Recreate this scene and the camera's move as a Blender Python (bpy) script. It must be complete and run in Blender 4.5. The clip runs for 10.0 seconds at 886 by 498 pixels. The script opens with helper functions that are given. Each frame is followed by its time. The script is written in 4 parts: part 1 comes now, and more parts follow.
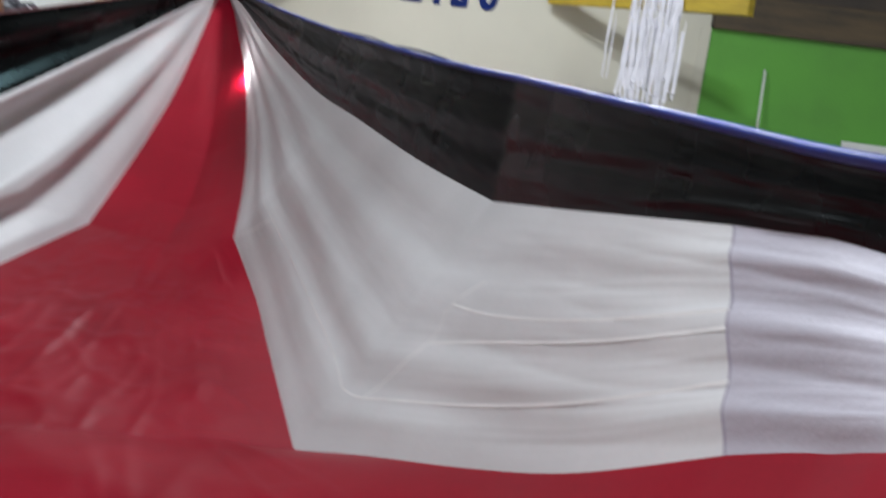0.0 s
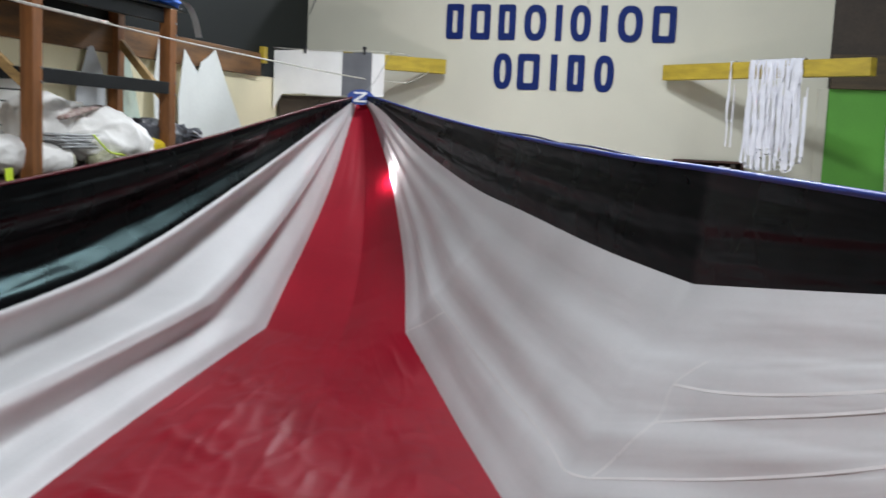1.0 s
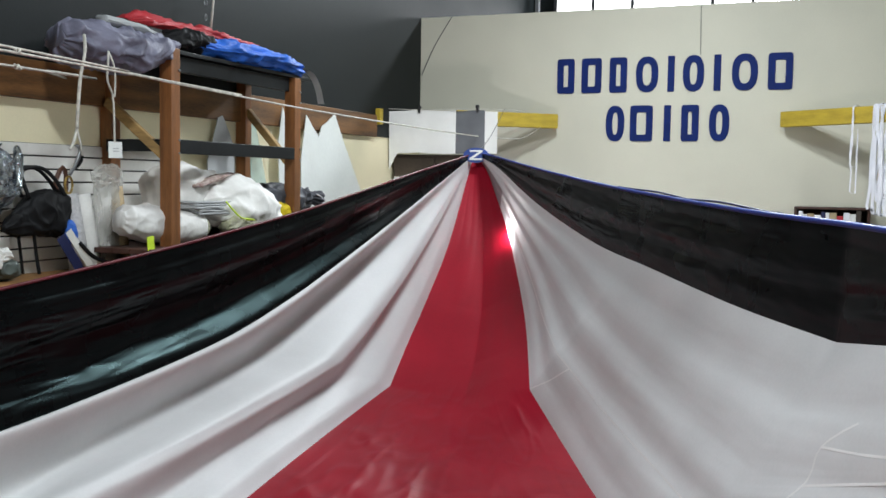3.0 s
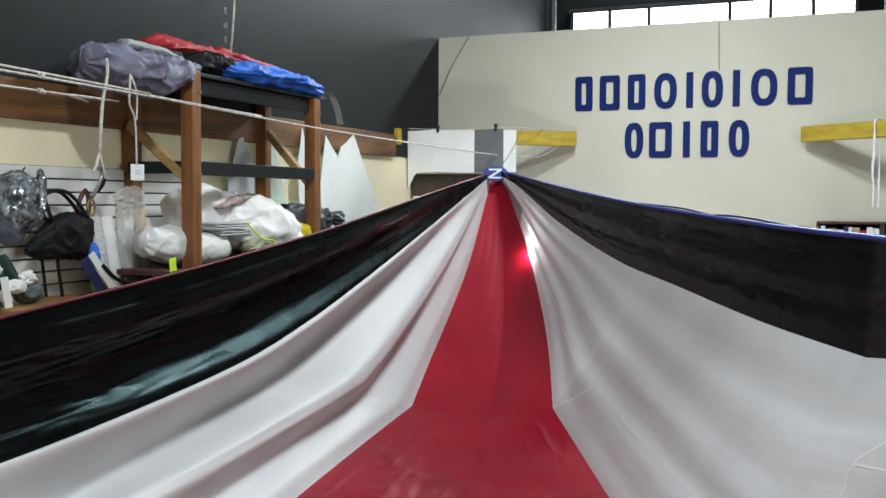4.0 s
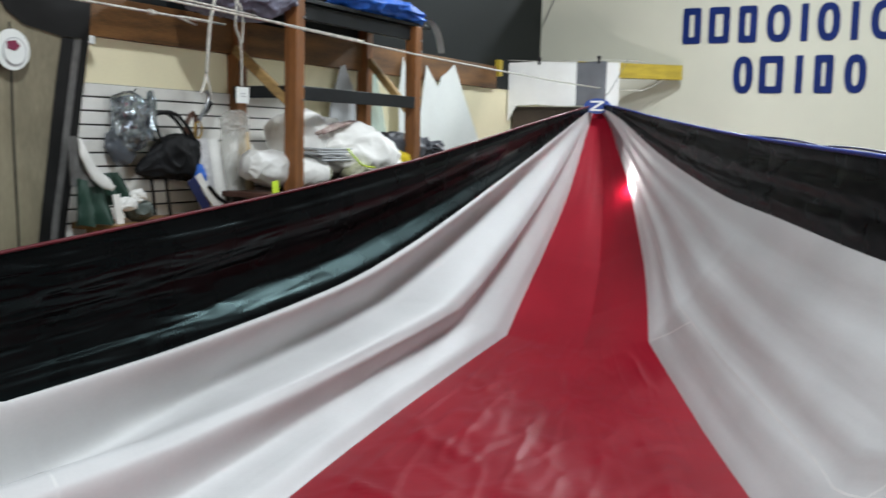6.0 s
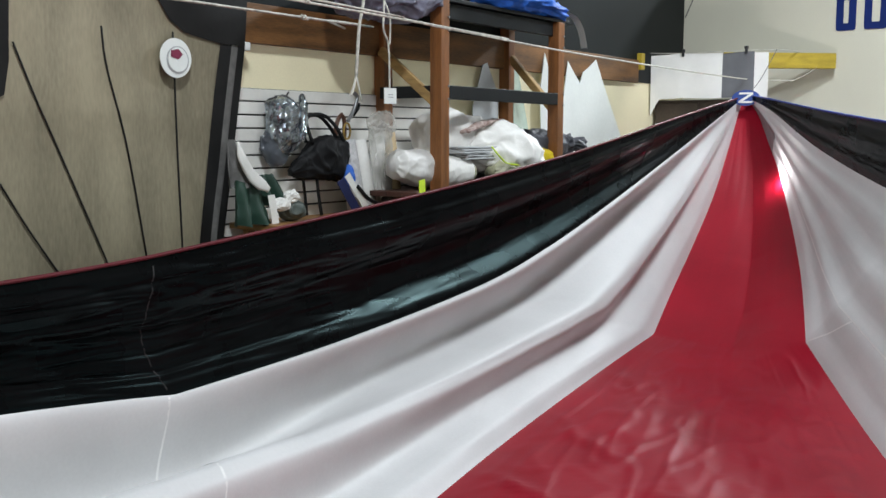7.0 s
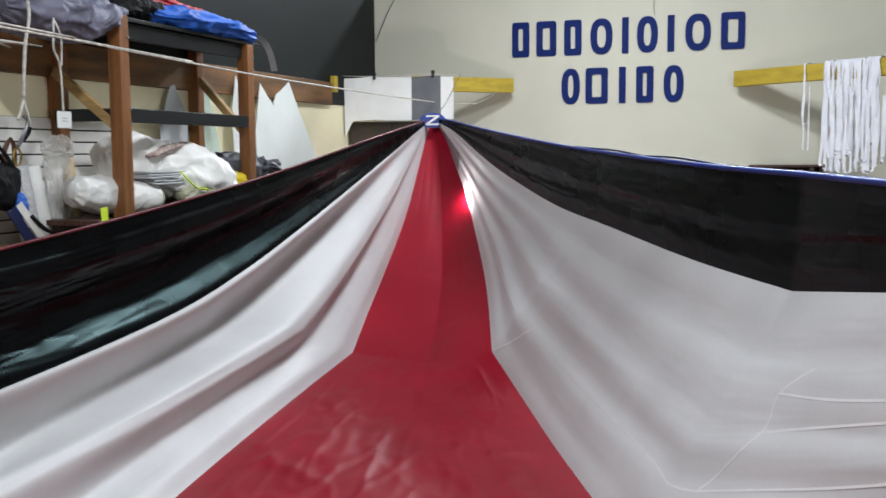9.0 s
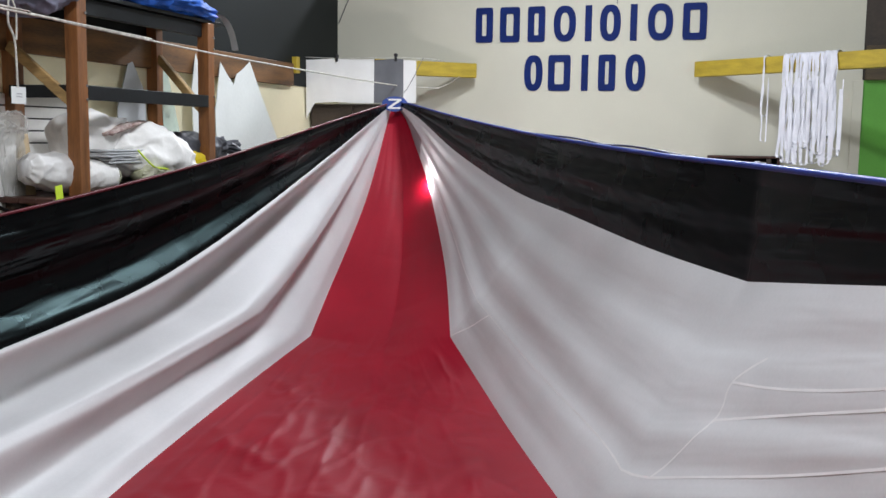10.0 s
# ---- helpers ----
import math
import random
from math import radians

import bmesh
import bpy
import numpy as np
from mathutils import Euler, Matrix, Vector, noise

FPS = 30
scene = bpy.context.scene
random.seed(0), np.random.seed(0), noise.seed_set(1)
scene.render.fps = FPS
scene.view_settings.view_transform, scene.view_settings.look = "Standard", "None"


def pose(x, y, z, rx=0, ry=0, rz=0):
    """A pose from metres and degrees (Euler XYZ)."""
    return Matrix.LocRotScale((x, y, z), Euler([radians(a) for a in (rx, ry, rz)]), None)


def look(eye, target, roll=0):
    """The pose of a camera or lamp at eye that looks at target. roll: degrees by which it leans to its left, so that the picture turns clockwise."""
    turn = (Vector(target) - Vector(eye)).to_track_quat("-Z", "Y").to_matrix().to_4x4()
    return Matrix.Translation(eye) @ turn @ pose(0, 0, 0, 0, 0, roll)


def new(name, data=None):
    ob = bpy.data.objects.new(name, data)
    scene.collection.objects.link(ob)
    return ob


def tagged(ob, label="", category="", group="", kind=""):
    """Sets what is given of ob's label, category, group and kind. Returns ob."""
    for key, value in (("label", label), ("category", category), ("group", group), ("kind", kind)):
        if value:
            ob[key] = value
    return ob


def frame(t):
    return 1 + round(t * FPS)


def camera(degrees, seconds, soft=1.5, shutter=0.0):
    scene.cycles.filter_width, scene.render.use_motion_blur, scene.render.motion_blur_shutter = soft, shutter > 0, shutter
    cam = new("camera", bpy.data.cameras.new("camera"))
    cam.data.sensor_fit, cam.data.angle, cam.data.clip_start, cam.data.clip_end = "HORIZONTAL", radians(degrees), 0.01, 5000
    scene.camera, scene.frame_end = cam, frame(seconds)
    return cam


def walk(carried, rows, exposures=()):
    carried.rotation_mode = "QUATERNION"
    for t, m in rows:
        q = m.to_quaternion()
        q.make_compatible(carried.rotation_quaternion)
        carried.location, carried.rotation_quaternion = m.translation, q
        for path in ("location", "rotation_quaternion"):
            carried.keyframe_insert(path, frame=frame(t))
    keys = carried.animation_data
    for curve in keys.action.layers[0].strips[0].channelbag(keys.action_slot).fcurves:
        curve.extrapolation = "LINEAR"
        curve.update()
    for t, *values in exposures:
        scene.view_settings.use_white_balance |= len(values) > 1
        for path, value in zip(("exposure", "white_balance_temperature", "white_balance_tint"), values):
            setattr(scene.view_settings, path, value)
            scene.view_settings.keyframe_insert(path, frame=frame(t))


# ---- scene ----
cam = camera(48.4, 10.0, shutter=0.6)
PATH = [
    (0, (3.218, -1.272, 1.527), (2.889, 0.667, 1.163), 7.8),
    (0.5, (3.084, -1.542, 1.574), (2.623, 0.389, 1.33), 5.8),
    (1, (2.814, -1.653, 1.6), (2.296, 0.265, 1.37), 2.6),
    (1.5, (2.734, -1.724, 1.634), (2.149, 0.183, 1.485), 1.6),
    (2, (2.727, -1.735, 1.644), (2.089, 0.155, 1.509), 1.5),
    (2.5, (2.723, -1.72, 1.646), (2.037, 0.153, 1.506), 1.4),
    (3, (2.72, -1.731, 1.652), (1.995, 0.129, 1.516), 0.9),
    (4.5, (2.69, -1.724, 1.642), (1.927, 0.123, 1.556), 0.2),
    (5, (2.696, -1.721, 1.627), (1.93, 0.122, 1.489), 0.2),
    (5.2, (2.708, -1.713, 1.598), (1.932, 0.123, 1.425), 0.6),
    (6.5, (2.653, -1.751, 1.572), (1.587, -0.074, 1.345), 0.7),
    (7, (2.617, -1.765, 1.575), (1.459, -0.15, 1.346), 0.1),
    (7.5, (2.616, -1.75, 1.592), (1.504, -0.103, 1.37), 0.5),
    (8, (2.689, -1.762, 1.581), (1.77, 0.002, 1.379), -0.9),
    (8.5, (2.695, -1.736, 1.604), (1.97, 0.118, 1.406), -0.6),
    (9, (2.718, -1.72, 1.606), (2.072, 0.163, 1.412), -0.4),
    (9.5, (2.727, -1.712, 1.607), (2.136, 0.186, 1.388), 0.7),
    (10, (2.718, -1.715, 1.611), (2.15, 0.19, 1.385), 0.8),
]
EXPOSURES = [(0, -0.44, 6500, 16), (2, -0.42, 6500, 13), (3.2, -0.34, 6500, 11), (4.5, -0.3, 6500, 10), (7, -0.28, 6500, 12), (8.5, -0.32, 6500, 12), (9.3, -0.33, 6500, 16), (10, -0.34, 6500, 17)]
walk(cam, [(t, look(eye, target, roll)) for t, eye, target, roll in PATH], EXPOSURES)

# ---- light ----
world = bpy.data.worlds.new("hall_daylight")
scene.world = world
world.use_nodes = True
wn = world.node_tree.nodes
sky = wn.new("ShaderNodeTexSky")
sky.sky_type, sky.sun_disc = "NISHITA", False
sky.sun_elevation, sky.sun_rotation = radians(40), radians(20)
wn["Background"].inputs[1].default_value = 0.1
world.node_tree.links.new(sky.outputs[0], wn["Background"].inputs[0])


def unseen_light(x, y, z, sx, sy, watts, rz=0):
    lamp = bpy.data.lights.new("unseen_lamp", "AREA")
    lamp.shape, lamp.size, lamp.size_y, lamp.energy, lamp.color = "RECTANGLE", sx, sy, watts, (0.87, 0.96, 1.0)
    ob = new("unseen_lamp", lamp)
    ob.matrix_world = pose(x, y, z, 0, 0, rz)
    return ob


# Two overhead area lamps, added out of view without fittings.
unseen_light(1.2, 5.6, 4.6, 0.5, 0.25, 180)
unseen_light(3.0, -1.5, 6.9, 1.3, 0.4, 760)
# Added low fill from the east to brighten the slats and cream wall.
unseen_light(8.3, 0.3, 2.35, 2.0, 1.0, 150).matrix_world = look((8.3, 0.3, 2.35), (-1.5, 2.2, 1.9))
# Unseen light behind the partition, casting its slanting shadow on the west wall.
unseen_light(0.3, 12.3, 6.32, 2.4, 0.3, 600).matrix_world = look((0.3, 12.3, 6.32), (-1.5, 6.8, 2.6))


# ---- materials ----
def material(name, base, rough=0.6, metal=0.0, vary=0.12, scale=3.0, fine=40.0, bump=0.15, bump_size=0.01,
             translucent=0.0, stretch=(1, 1, 1), second=None, spec=0.5):
    """A painted, woven or worn surface: colour varied at two scales, with fine relief."""
    m = bpy.data.materials.new(name)
    m.use_nodes = True
    n, l = m.node_tree.nodes, m.node_tree.links
    b = n["Principled BSDF"]
    co = n.new("ShaderNodeTexCoord")
    mp = n.new("ShaderNodeMapping")
    mp.inputs["Scale"].default_value = stretch
    l.new(co.outputs["Object"], mp.inputs[0])
    big = n.new("ShaderNodeTexNoise")
    big.inputs["Scale"].default_value, big.inputs["Detail"].default_value = scale, 5
    small = n.new("ShaderNodeTexNoise")
    small.inputs["Scale"].default_value, small.inputs["Detail"].default_value = fine, 4
    l.new(mp.outputs[0], big.inputs[0])
    l.new(mp.outputs[0], small.inputs[0])
    add = n.new("ShaderNodeMath")
    add.operation = "MULTIPLY_ADD"
    add.inputs[1].default_value = 0.35
    l.new(small.outputs[0], add.inputs[0])
    l.new(big.outputs[0], add.inputs[2])
    ramp = n.new("ShaderNodeValToRGB")
    other = second or [c * (1 - 2.2 * vary) for c in base]
    ramp.color_ramp.elements[0].position, ramp.color_ramp.elements[0].color = 0.45, (*other, 1)
    ramp.color_ramp.elements[1].position, ramp.color_ramp.elements[1].color = 0.9, (*[min(1, c * (1 + vary)) for c in base], 1)
    l.new(add.outputs[0], ramp.inputs[0])
    l.new(ramp.outputs[0], b.inputs["Base Color"])
    rr = n.new("ShaderNodeMapRange")
    rr.inputs[3].default_value, rr.inputs[4].default_value = max(0.03, rough - 0.1), min(1, rough + 0.12)
    l.new(big.outputs[0], rr.inputs[0])
    l.new(rr.outputs[0], b.inputs["Roughness"])
    b.inputs["Metallic"].default_value = metal
    b.inputs["Specular IOR Level"].default_value = spec
    if bump:
        bp = n.new("ShaderNodeBump")
        bp.inputs["Strength"].default_value, bp.inputs["Distance"].default_value = bump, bump_size
        l.new(add.outputs[0], bp.inputs["Height"])
        l.new(bp.outputs[0], b.inputs["Normal"])
    if translucent:
        tr = n.new("ShaderNodeBsdfTranslucent")
        l.new(ramp.outputs[0], tr.inputs[0])
        mix = n.new("ShaderNodeMixShader")
        mix.inputs[0].default_value = translucent
        l.new(b.outputs[0], mix.inputs[1])
        l.new(tr.outputs[0], mix.inputs[2])
        l.new(mix.outputs[0], n["Material Output"].inputs[0])
    return m


def glow(name, colour, strength):
    m = bpy.data.materials.new(name)
    m.use_nodes = True
    n = m.node_tree.nodes
    b = n["Principled BSDF"]
    b.inputs["Base Color"].default_value = (0.8, 0.8, 0.8, 1)
    b.inputs["Emission Color"].default_value = (*colour, 1)
    b.inputs["Emission Strength"].default_value = strength
    return m


RED = material("red_nylon", (0.29, 0.005, 0.018), 0.43, vary=0.08, scale=2, fine=60, bump=0.08, bump_size=0.004, translucent=0.12, spec=0.2)
WHITE = material("white_nylon", (0.665, 0.66, 0.665), 0.55, vary=0.04, scale=2, fine=70, bump=0.06, bump_size=0.004, translucent=0.15)
LAVENDER = material("lavender_grey_nylon", (0.5, 0.48, 0.54), 0.5, vary=0.06, scale=2, fine=70, bump=0.3, bump_size=0.01, translucent=0.1)
BLACK = material("black_nylon", (0.004, 0.0036, 0.0038), 0.27, vary=0.2, scale=3, fine=50, bump=0.1, bump_size=0.004, spec=0.09)
BLACK.node_tree.nodes["Principled BSDF"].inputs["Specular Tint"].default_value = (0.22, 0.86, 0.9, 1)
BLUE_TAPE = material("blue_tape", (0.014, 0.042, 0.3), 0.45, vary=0.15, scale=6)
DARK_RED_TAPE = material("dark_red_tape", (0.1, 0.006, 0.012), 0.5, vary=0.15, scale=6)
CREAM = material("cream_wall_paint", (0.87, 0.79, 0.55), 0.7, vary=0.05, scale=1.2, fine=90, bump=0.08)
BEIGE = material("beige_wall_paint", (0.62, 0.6, 0.5), 0.65, vary=0.04, scale=1.0, fine=80, bump=0.08)
DARK = material("dark_grey_wall_paint", (0.0085, 0.0112, 0.0118), 0.5, vary=0.12, scale=1.2, fine=50, bump=0.12, spec=0.16)
BROWN_DARK = material("dark_brown_panel", (0.05, 0.035, 0.025), 0.6, vary=0.25, scale=2)
GREEN = material("green_wall_paint", (0.1, 0.36, 0.04), 0.55, vary=0.08, scale=1.5, fine=60, bump=0.08)
CONCRETE = material("concrete_floor", (0.25, 0.24, 0.22), 0.7, vary=0.2, scale=1.5, fine=40)
YELLOW = material("yellow_painted_wood", (0.5, 0.36, 0.035), 0.55, vary=0.12, scale=5, fine=60, stretch=(1, 1, 4))
WOOD = material("stained_timber", (0.25, 0.095, 0.028), 0.5, vary=0.22, scale=4, fine=40, stretch=(4, 4, 0.5))
LEDGER_WOOD = material("brown_ledger_timber", (0.19, 0.085, 0.026), 0.6, vary=0.3, scale=3, fine=40, stretch=(4, 0.5, 4))
BLUE_PAINT = material("blue_letter_paint", (0.006, 0.02, 0.13), 0.6, vary=0.1, scale=8, spec=0.15)
SLAT = material("white_slat_panel", (0.82, 0.8, 0.76), 0.45, vary=0.05, scale=2)
GROOVE = material("dark_groove", (0.03, 0.03, 0.03), 0.7)
HEAD_GREY = material("grey_nylon", (0.3, 0.29, 0.3), 0.5, vary=0.06, scale=4)
SEAM = material("white_seam_tape", (0.78, 0.77, 0.76), 0.5, vary=0.03, scale=8, fine=90)
LAVENDER_SEAM = material("grey_violet_seam", (0.33, 0.3, 0.37), 0.5, vary=0.05, scale=8)
BLACK_SEAM = material("dull_black_seam", (0.009, 0.009, 0.009), 0.7, vary=0.1, scale=8)
NAVY = material("navy_cord", (0.01, 0.015, 0.07), 0.5, vary=0.1, scale=9)
BLUE_BADGE = material("blue_badge", (0.015, 0.05, 0.25), 0.4, vary=0.05, scale=9)
BULB = glow("lit_bulb", (1.0, 0.95, 0.95), 2200)
HEADER_WOOD = material("dark_header_timber", (0.09, 0.06, 0.03), 0.6, vary=0.3, scale=3, stretch=(0.5, 4, 4))
DARK_CORD = material("dark_cord", (0.12, 0.12, 0.12), 0.7)
STEEL_GREY = material("grey_steel", (0.35, 0.36, 0.38), 0.35, metal=0.8, vary=0.1, scale=8)
TAPE = material("white_webbing", (0.8, 0.8, 0.86), 0.65, vary=0.05, scale=12, fine=150)
REDWOOD = material("red_brown_board", (0.07, 0.028, 0.019), 0.55, vary=0.25, scale=4, stretch=(3, 0.6, 3))
CARD = material("tan_cardboard", (0.45, 0.34, 0.2), 0.7, vary=0.1, scale=6)
CLOTH_WHITE = material("white_cotton", (0.8, 0.8, 0.79), 0.75, vary=0.03, scale=5, fine=120)
CLOTH_GREY = material("grey_cotton", (0.14, 0.145, 0.16), 0.75, vary=0.08, scale=5, fine=120)
HEAP_GREY = material("grey_green_cloth", (0.09, 0.11, 0.1), 0.5, vary=0.2, scale=6, bump=0.3)
CLOTH_LIGHT = material("light_grey_cloth", (0.42, 0.43, 0.44), 0.7, vary=0.08, scale=5, fine=100)
ROPE = material("pale_rope", (0.6, 0.58, 0.52), 0.75, vary=0.2, scale=30, fine=200, bump=0.4, bump_size=0.003)
BLACK_RAIL = material("black_painted_wood", (0.009, 0.0105, 0.012), 0.5, vary=0.2, scale=5, spec=0.25)
PINE = material("weathered_pine", (0.42, 0.26, 0.1), 0.6, vary=0.2, scale=5, stretch=(0.6, 4, 4))
CANVAS = material("white_sailcloth", (0.82, 0.8, 0.77), 0.6, vary=0.06, scale=5, fine=70, bump=0.25)
PLASTIC_WHITE = material("clear_wrapped_white", (0.8, 0.78, 0.76), 0.38, vary=0.08, scale=6, fine=30, bump=0.4)
OLIVE = material("olive_cloth", (0.2, 0.2, 0.1), 0.7, vary=0.35, scale=9, second=(0.5, 0.48, 0.38))
RUST = material("rust_cloth", (0.5, 0.44, 0.4), 0.7, vary=0.3, scale=26, second=(0.2, 0.07, 0.06))
LIME = material("fluorescent_lime", (0.7, 0.9, 0.05), 0.6, vary=0.05, scale=9)
BAG_GREY = material("dark_grey_bagcloth", (0.06, 0.062, 0.075), 0.6, vary=0.15, scale=7, bump=0.3)
BAG_VIOLET = material("grey_violet_bagcloth", (0.17, 0.17, 0.235), 0.6, vary=0.15, scale=6, bump=0.35, bump_size=0.02)
BAG_BLACK = material("black_bagcloth", (0.007, 0.007, 0.008), 0.6, vary=0.2, scale=7, bump=0.3, spec=0.2)
RED_BAG = material("red_bagcloth", (0.45, 0.02, 0.03), 0.6, vary=0.15, scale=6, bump=0.35)
BLUE_BAG = material("blue_bagcloth", (0.015, 0.13, 0.6), 0.6, vary=0.15, scale=6, bump=0.35)
YELLOW_CLOTH = material("yellow_bagcloth", (0.75, 0.55, 0.01), 0.5, vary=0.1, scale=6)
PAPER = material("white_pattern_paper", (0.76, 0.78, 0.76), 0.6, vary=0.04, scale=2, fine=30)
BENCH = material("brown_bench_wood", (0.3, 0.15, 0.05), 0.5, vary=0.2, scale=4, stretch=(4, 0.6, 4))
FOAM = material("textured_white_foam", (0.75, 0.73, 0.74), 0.7, vary=0.08, scale=40, fine=80, bump=0.8, bump_size=0.02)
LEATHER = material("brown_leather", (0.12, 0.05, 0.03), 0.5, vary=0.2, scale=9)
BRASS = material("brass", (0.6, 0.4, 0.12), 0.3, metal=0.9, vary=0.1, scale=9)
GREEN_CLOTH = material("dark_green_cloth", (0.014, 0.045, 0.03), 0.55, vary=0.15, scale=6, bump=0.3)
KHAKI = material("khaki_mesh_cloth", (0.275, 0.24, 0.165), 0.55, vary=0.2, scale=0.6, fine=14, bump=0.12, stretch=(1, 5, 1.3), spec=0.3)
BORDER = material("charcoal_cloth", (0.013, 0.0125, 0.0125), 0.55, vary=0.15, scale=4, spec=0.2)
STRIP_GREY = material("dull_grey_webbing", (0.13, 0.125, 0.12), 0.6, vary=0.2, scale=5)
MAROON = material("maroon_print", (0.2, 0.02, 0.06), 0.6)
STEEL = material("dark_steel", (0.05, 0.05, 0.055), 0.45, metal=0.6, vary=0.2, scale=8)
WINDOW_GLOW = glow("bright_daylight_pane", (0.95, 0.97, 1.0), 6)


def plastic(name, colour, alpha, rough):
    """Thin clear plastic: mostly see-through, with sharp glints on its creases."""
    m = material(name, colour, rough, vary=0.05, scale=8, fine=30, bump=0.6, bump_size=0.02)
    m.node_tree.nodes["Principled BSDF"].inputs["Alpha"].default_value = alpha
    return m


CLEAR = plastic("clear_plastic", (0.75, 0.74, 0.7), 0.38, 0.15)
DARK_PLASTIC = plastic("smoky_plastic", (0.1, 0.11, 0.13), 0.75, 0.2)
CLEAR_GREEN = plastic("greenish_clear_plastic", (0.6, 0.75, 0.68), 0.55, 0.2)
SILVER_PLASTIC = material("shiny_plastic_over_dark", (0.6, 0.66, 0.7), 0.14, metal=0.85, vary=0.3, scale=9, fine=14, bump=0.5, bump_size=0.03, second=(0.04, 0.05, 0.08))


# ---- building helpers ----
def mesh_of(bm, name, mat, smooth=False):
    me = bpy.data.meshes.new(name)
    bmesh.ops.recalc_face_normals(bm, faces=bm.faces)
    bm.to_mesh(me)
    bm.free()
    if smooth:
        for p in me.polygons:
            p.use_smooth = True
    me.materials.append(mat)
    return me


def part(name, bm, mat, parent=None, label="", smooth=False):
    ob = new(name, mesh_of(bm, name, mat, smooth))
    if parent:
        ob.parent = parent
    if label:
        tagged(ob, label)
    return ob


def thing(name, x, y, z, label, category, group="", kind="", rz=0):
    ob = new(name)
    ob.matrix_world = pose(x, y, z, 0, 0, rz)
    return tagged(ob, label, category, group, kind)


def add_box(bm, x0, y0, z0, x1, y1, z1, bevel=0.0, m=None):
    made = bmesh.ops.create_cube(bm, size=1.0)["verts"]
    for v in made:
        v.co = Vector(((x0 + x1) / 2 + v.co.x * (x1 - x0), (y0 + y1) / 2 + v.co.y * (y1 - y0), (z0 + z1) / 2 + v.co.z * (z1 - z0)))
    if bevel:
        edges = list({e for v in made for e in v.link_edges})
        out = bmesh.ops.bevel(bm, geom=edges, offset=bevel, segments=2, affect="EDGES", profile=0.5)
        made = list({v for f in out["faces"] for v in f.verts} | {v for v in made if v.is_valid})
    if m is not None:
        bmesh.ops.transform(bm, matrix=m, verts=made)
    return made


def box(x0, y0, z0, x1, y1, z1, bevel=0.0, m=None):
    bm = bmesh.new()
    add_box(bm, x0, y0, z0, x1, y1, z1, bevel, m)
    return bm


def beam_between(a, b, w, h, bevel=0.004):
    """A bar from a to b, w wide and h deep."""
    a, b = Vector(a), Vector(b)
    m = Matrix.Translation(a) @ (b - a).to_track_quat("X", "Z").to_matrix().to_4x4()
    return box(0, -w / 2, -h / 2, (b - a).length, w / 2, h / 2, bevel, m)


def smooth_line(pts, steps):
    """A smooth curve through the points, evenly spaced by length."""
    p = [Vector(q) for q in pts]
    fine = []
    for i in range(len(p) - 1):
        p0, p1, p2, p3 = p[max(i - 1, 0)], p[i], p[i + 1], p[min(i + 2, len(p) - 1)]
        for k in range(16):
            t = k / 16
            fine.append(0.5 * (2 * p1 + (p2 - p0) * t + (2 * p0 - 5 * p1 + 4 * p2 - p3) * t * t + (3 * p1 - p0 - 3 * p2 + p3) * t ** 3))
    fine.append(p[-1])
    run = [0.0]
    for a, b in zip(fine[:-1], fine[1:]):
        run.append(run[-1] + (b - a).length)
    out, j = [], 0
    for k in range(steps + 1):
        s = run[-1] * k / steps
        while j < len(run) - 2 and run[j + 1] < s:
            j += 1
        f = (s - run[j]) / max(run[j + 1] - run[j], 1e-9)
        out.append(fine[j].lerp(fine[j + 1], min(max(f, 0), 1)))
    return out


def kinked(pieces):
    """Smooth pieces set end to end, with a sharp corner between them: (points, steps) each."""
    out = []
    for pts, steps in pieces:
        line = smooth_line(pts, steps)
        out += line if not out else line[1:]
    return out


def add_tube(bm, pts, r, seg=6):
    """A round cord along the points."""
    rings = []
    n = len(pts)
    for i, p in enumerate(pts):
        d = (Vector(pts[min(i + 1, n - 1)]) - Vector(pts[max(i - 1, 0)])).normalized()
        side = d.cross((0.31, 0.17, 0.93)).normalized()
        up = d.cross(side)
        rr = r[i] if isinstance(r, (list, tuple)) else r
        rings.append([bm.verts.new(Vector(p) + (side * math.cos(a) + up * math.sin(a)) * rr) for a in [k * math.tau / seg for k in range(seg)]])
    for a, b in zip(rings[:-1], rings[1:]):
        for k in range(seg):
            bm.faces.new((a[k], a[(k + 1) % seg], b[(k + 1) % seg], b[k]))
    bm.faces.new(rings[0][::-1])
    bm.faces.new(rings[-1])


def tube(pts, r, seg=6):
    bm = bmesh.new()
    add_tube(bm, pts, r, seg)
    return bm


# ---- the hall ----
WALL_X, BACK_Y = -1.58, 8.5
def structure(name, bm, mat, label, category):
    return tagged(part(name, bm, mat), label, category, kind="structure")


structure("floor", box(-1.9, -7, -0.15, 9.2, 13.2, 0), CONCRETE, "grey concrete workshop floor under the spread sail", "floor")
wall_left = structure("wall_west", box(-1.78, -7, 0, WALL_X, 12.9, 2.1), CREAM, "cream painted lower wall behind the shelf rack", "wall")
structure("wall_west_upper", box(-1.78, -7, 2.1, WALL_X + 0.012, 12.9, 7.4), DARK, "dark grey painted upper wall above the timber ledger", "wall")
structure("wall_back", box(WALL_X + 0.012, BACK_Y, 0, 3.8, BACK_Y + 0.15, 3.46), BEIGE, "beige painted partition wall carrying large blue letters", "wall")
structure("wall_green", box(3.8, BACK_Y, 0, 9.0, BACK_Y + 0.15, 2.2), GREEN, "bright green painted wall beside the beige partition", "wall")
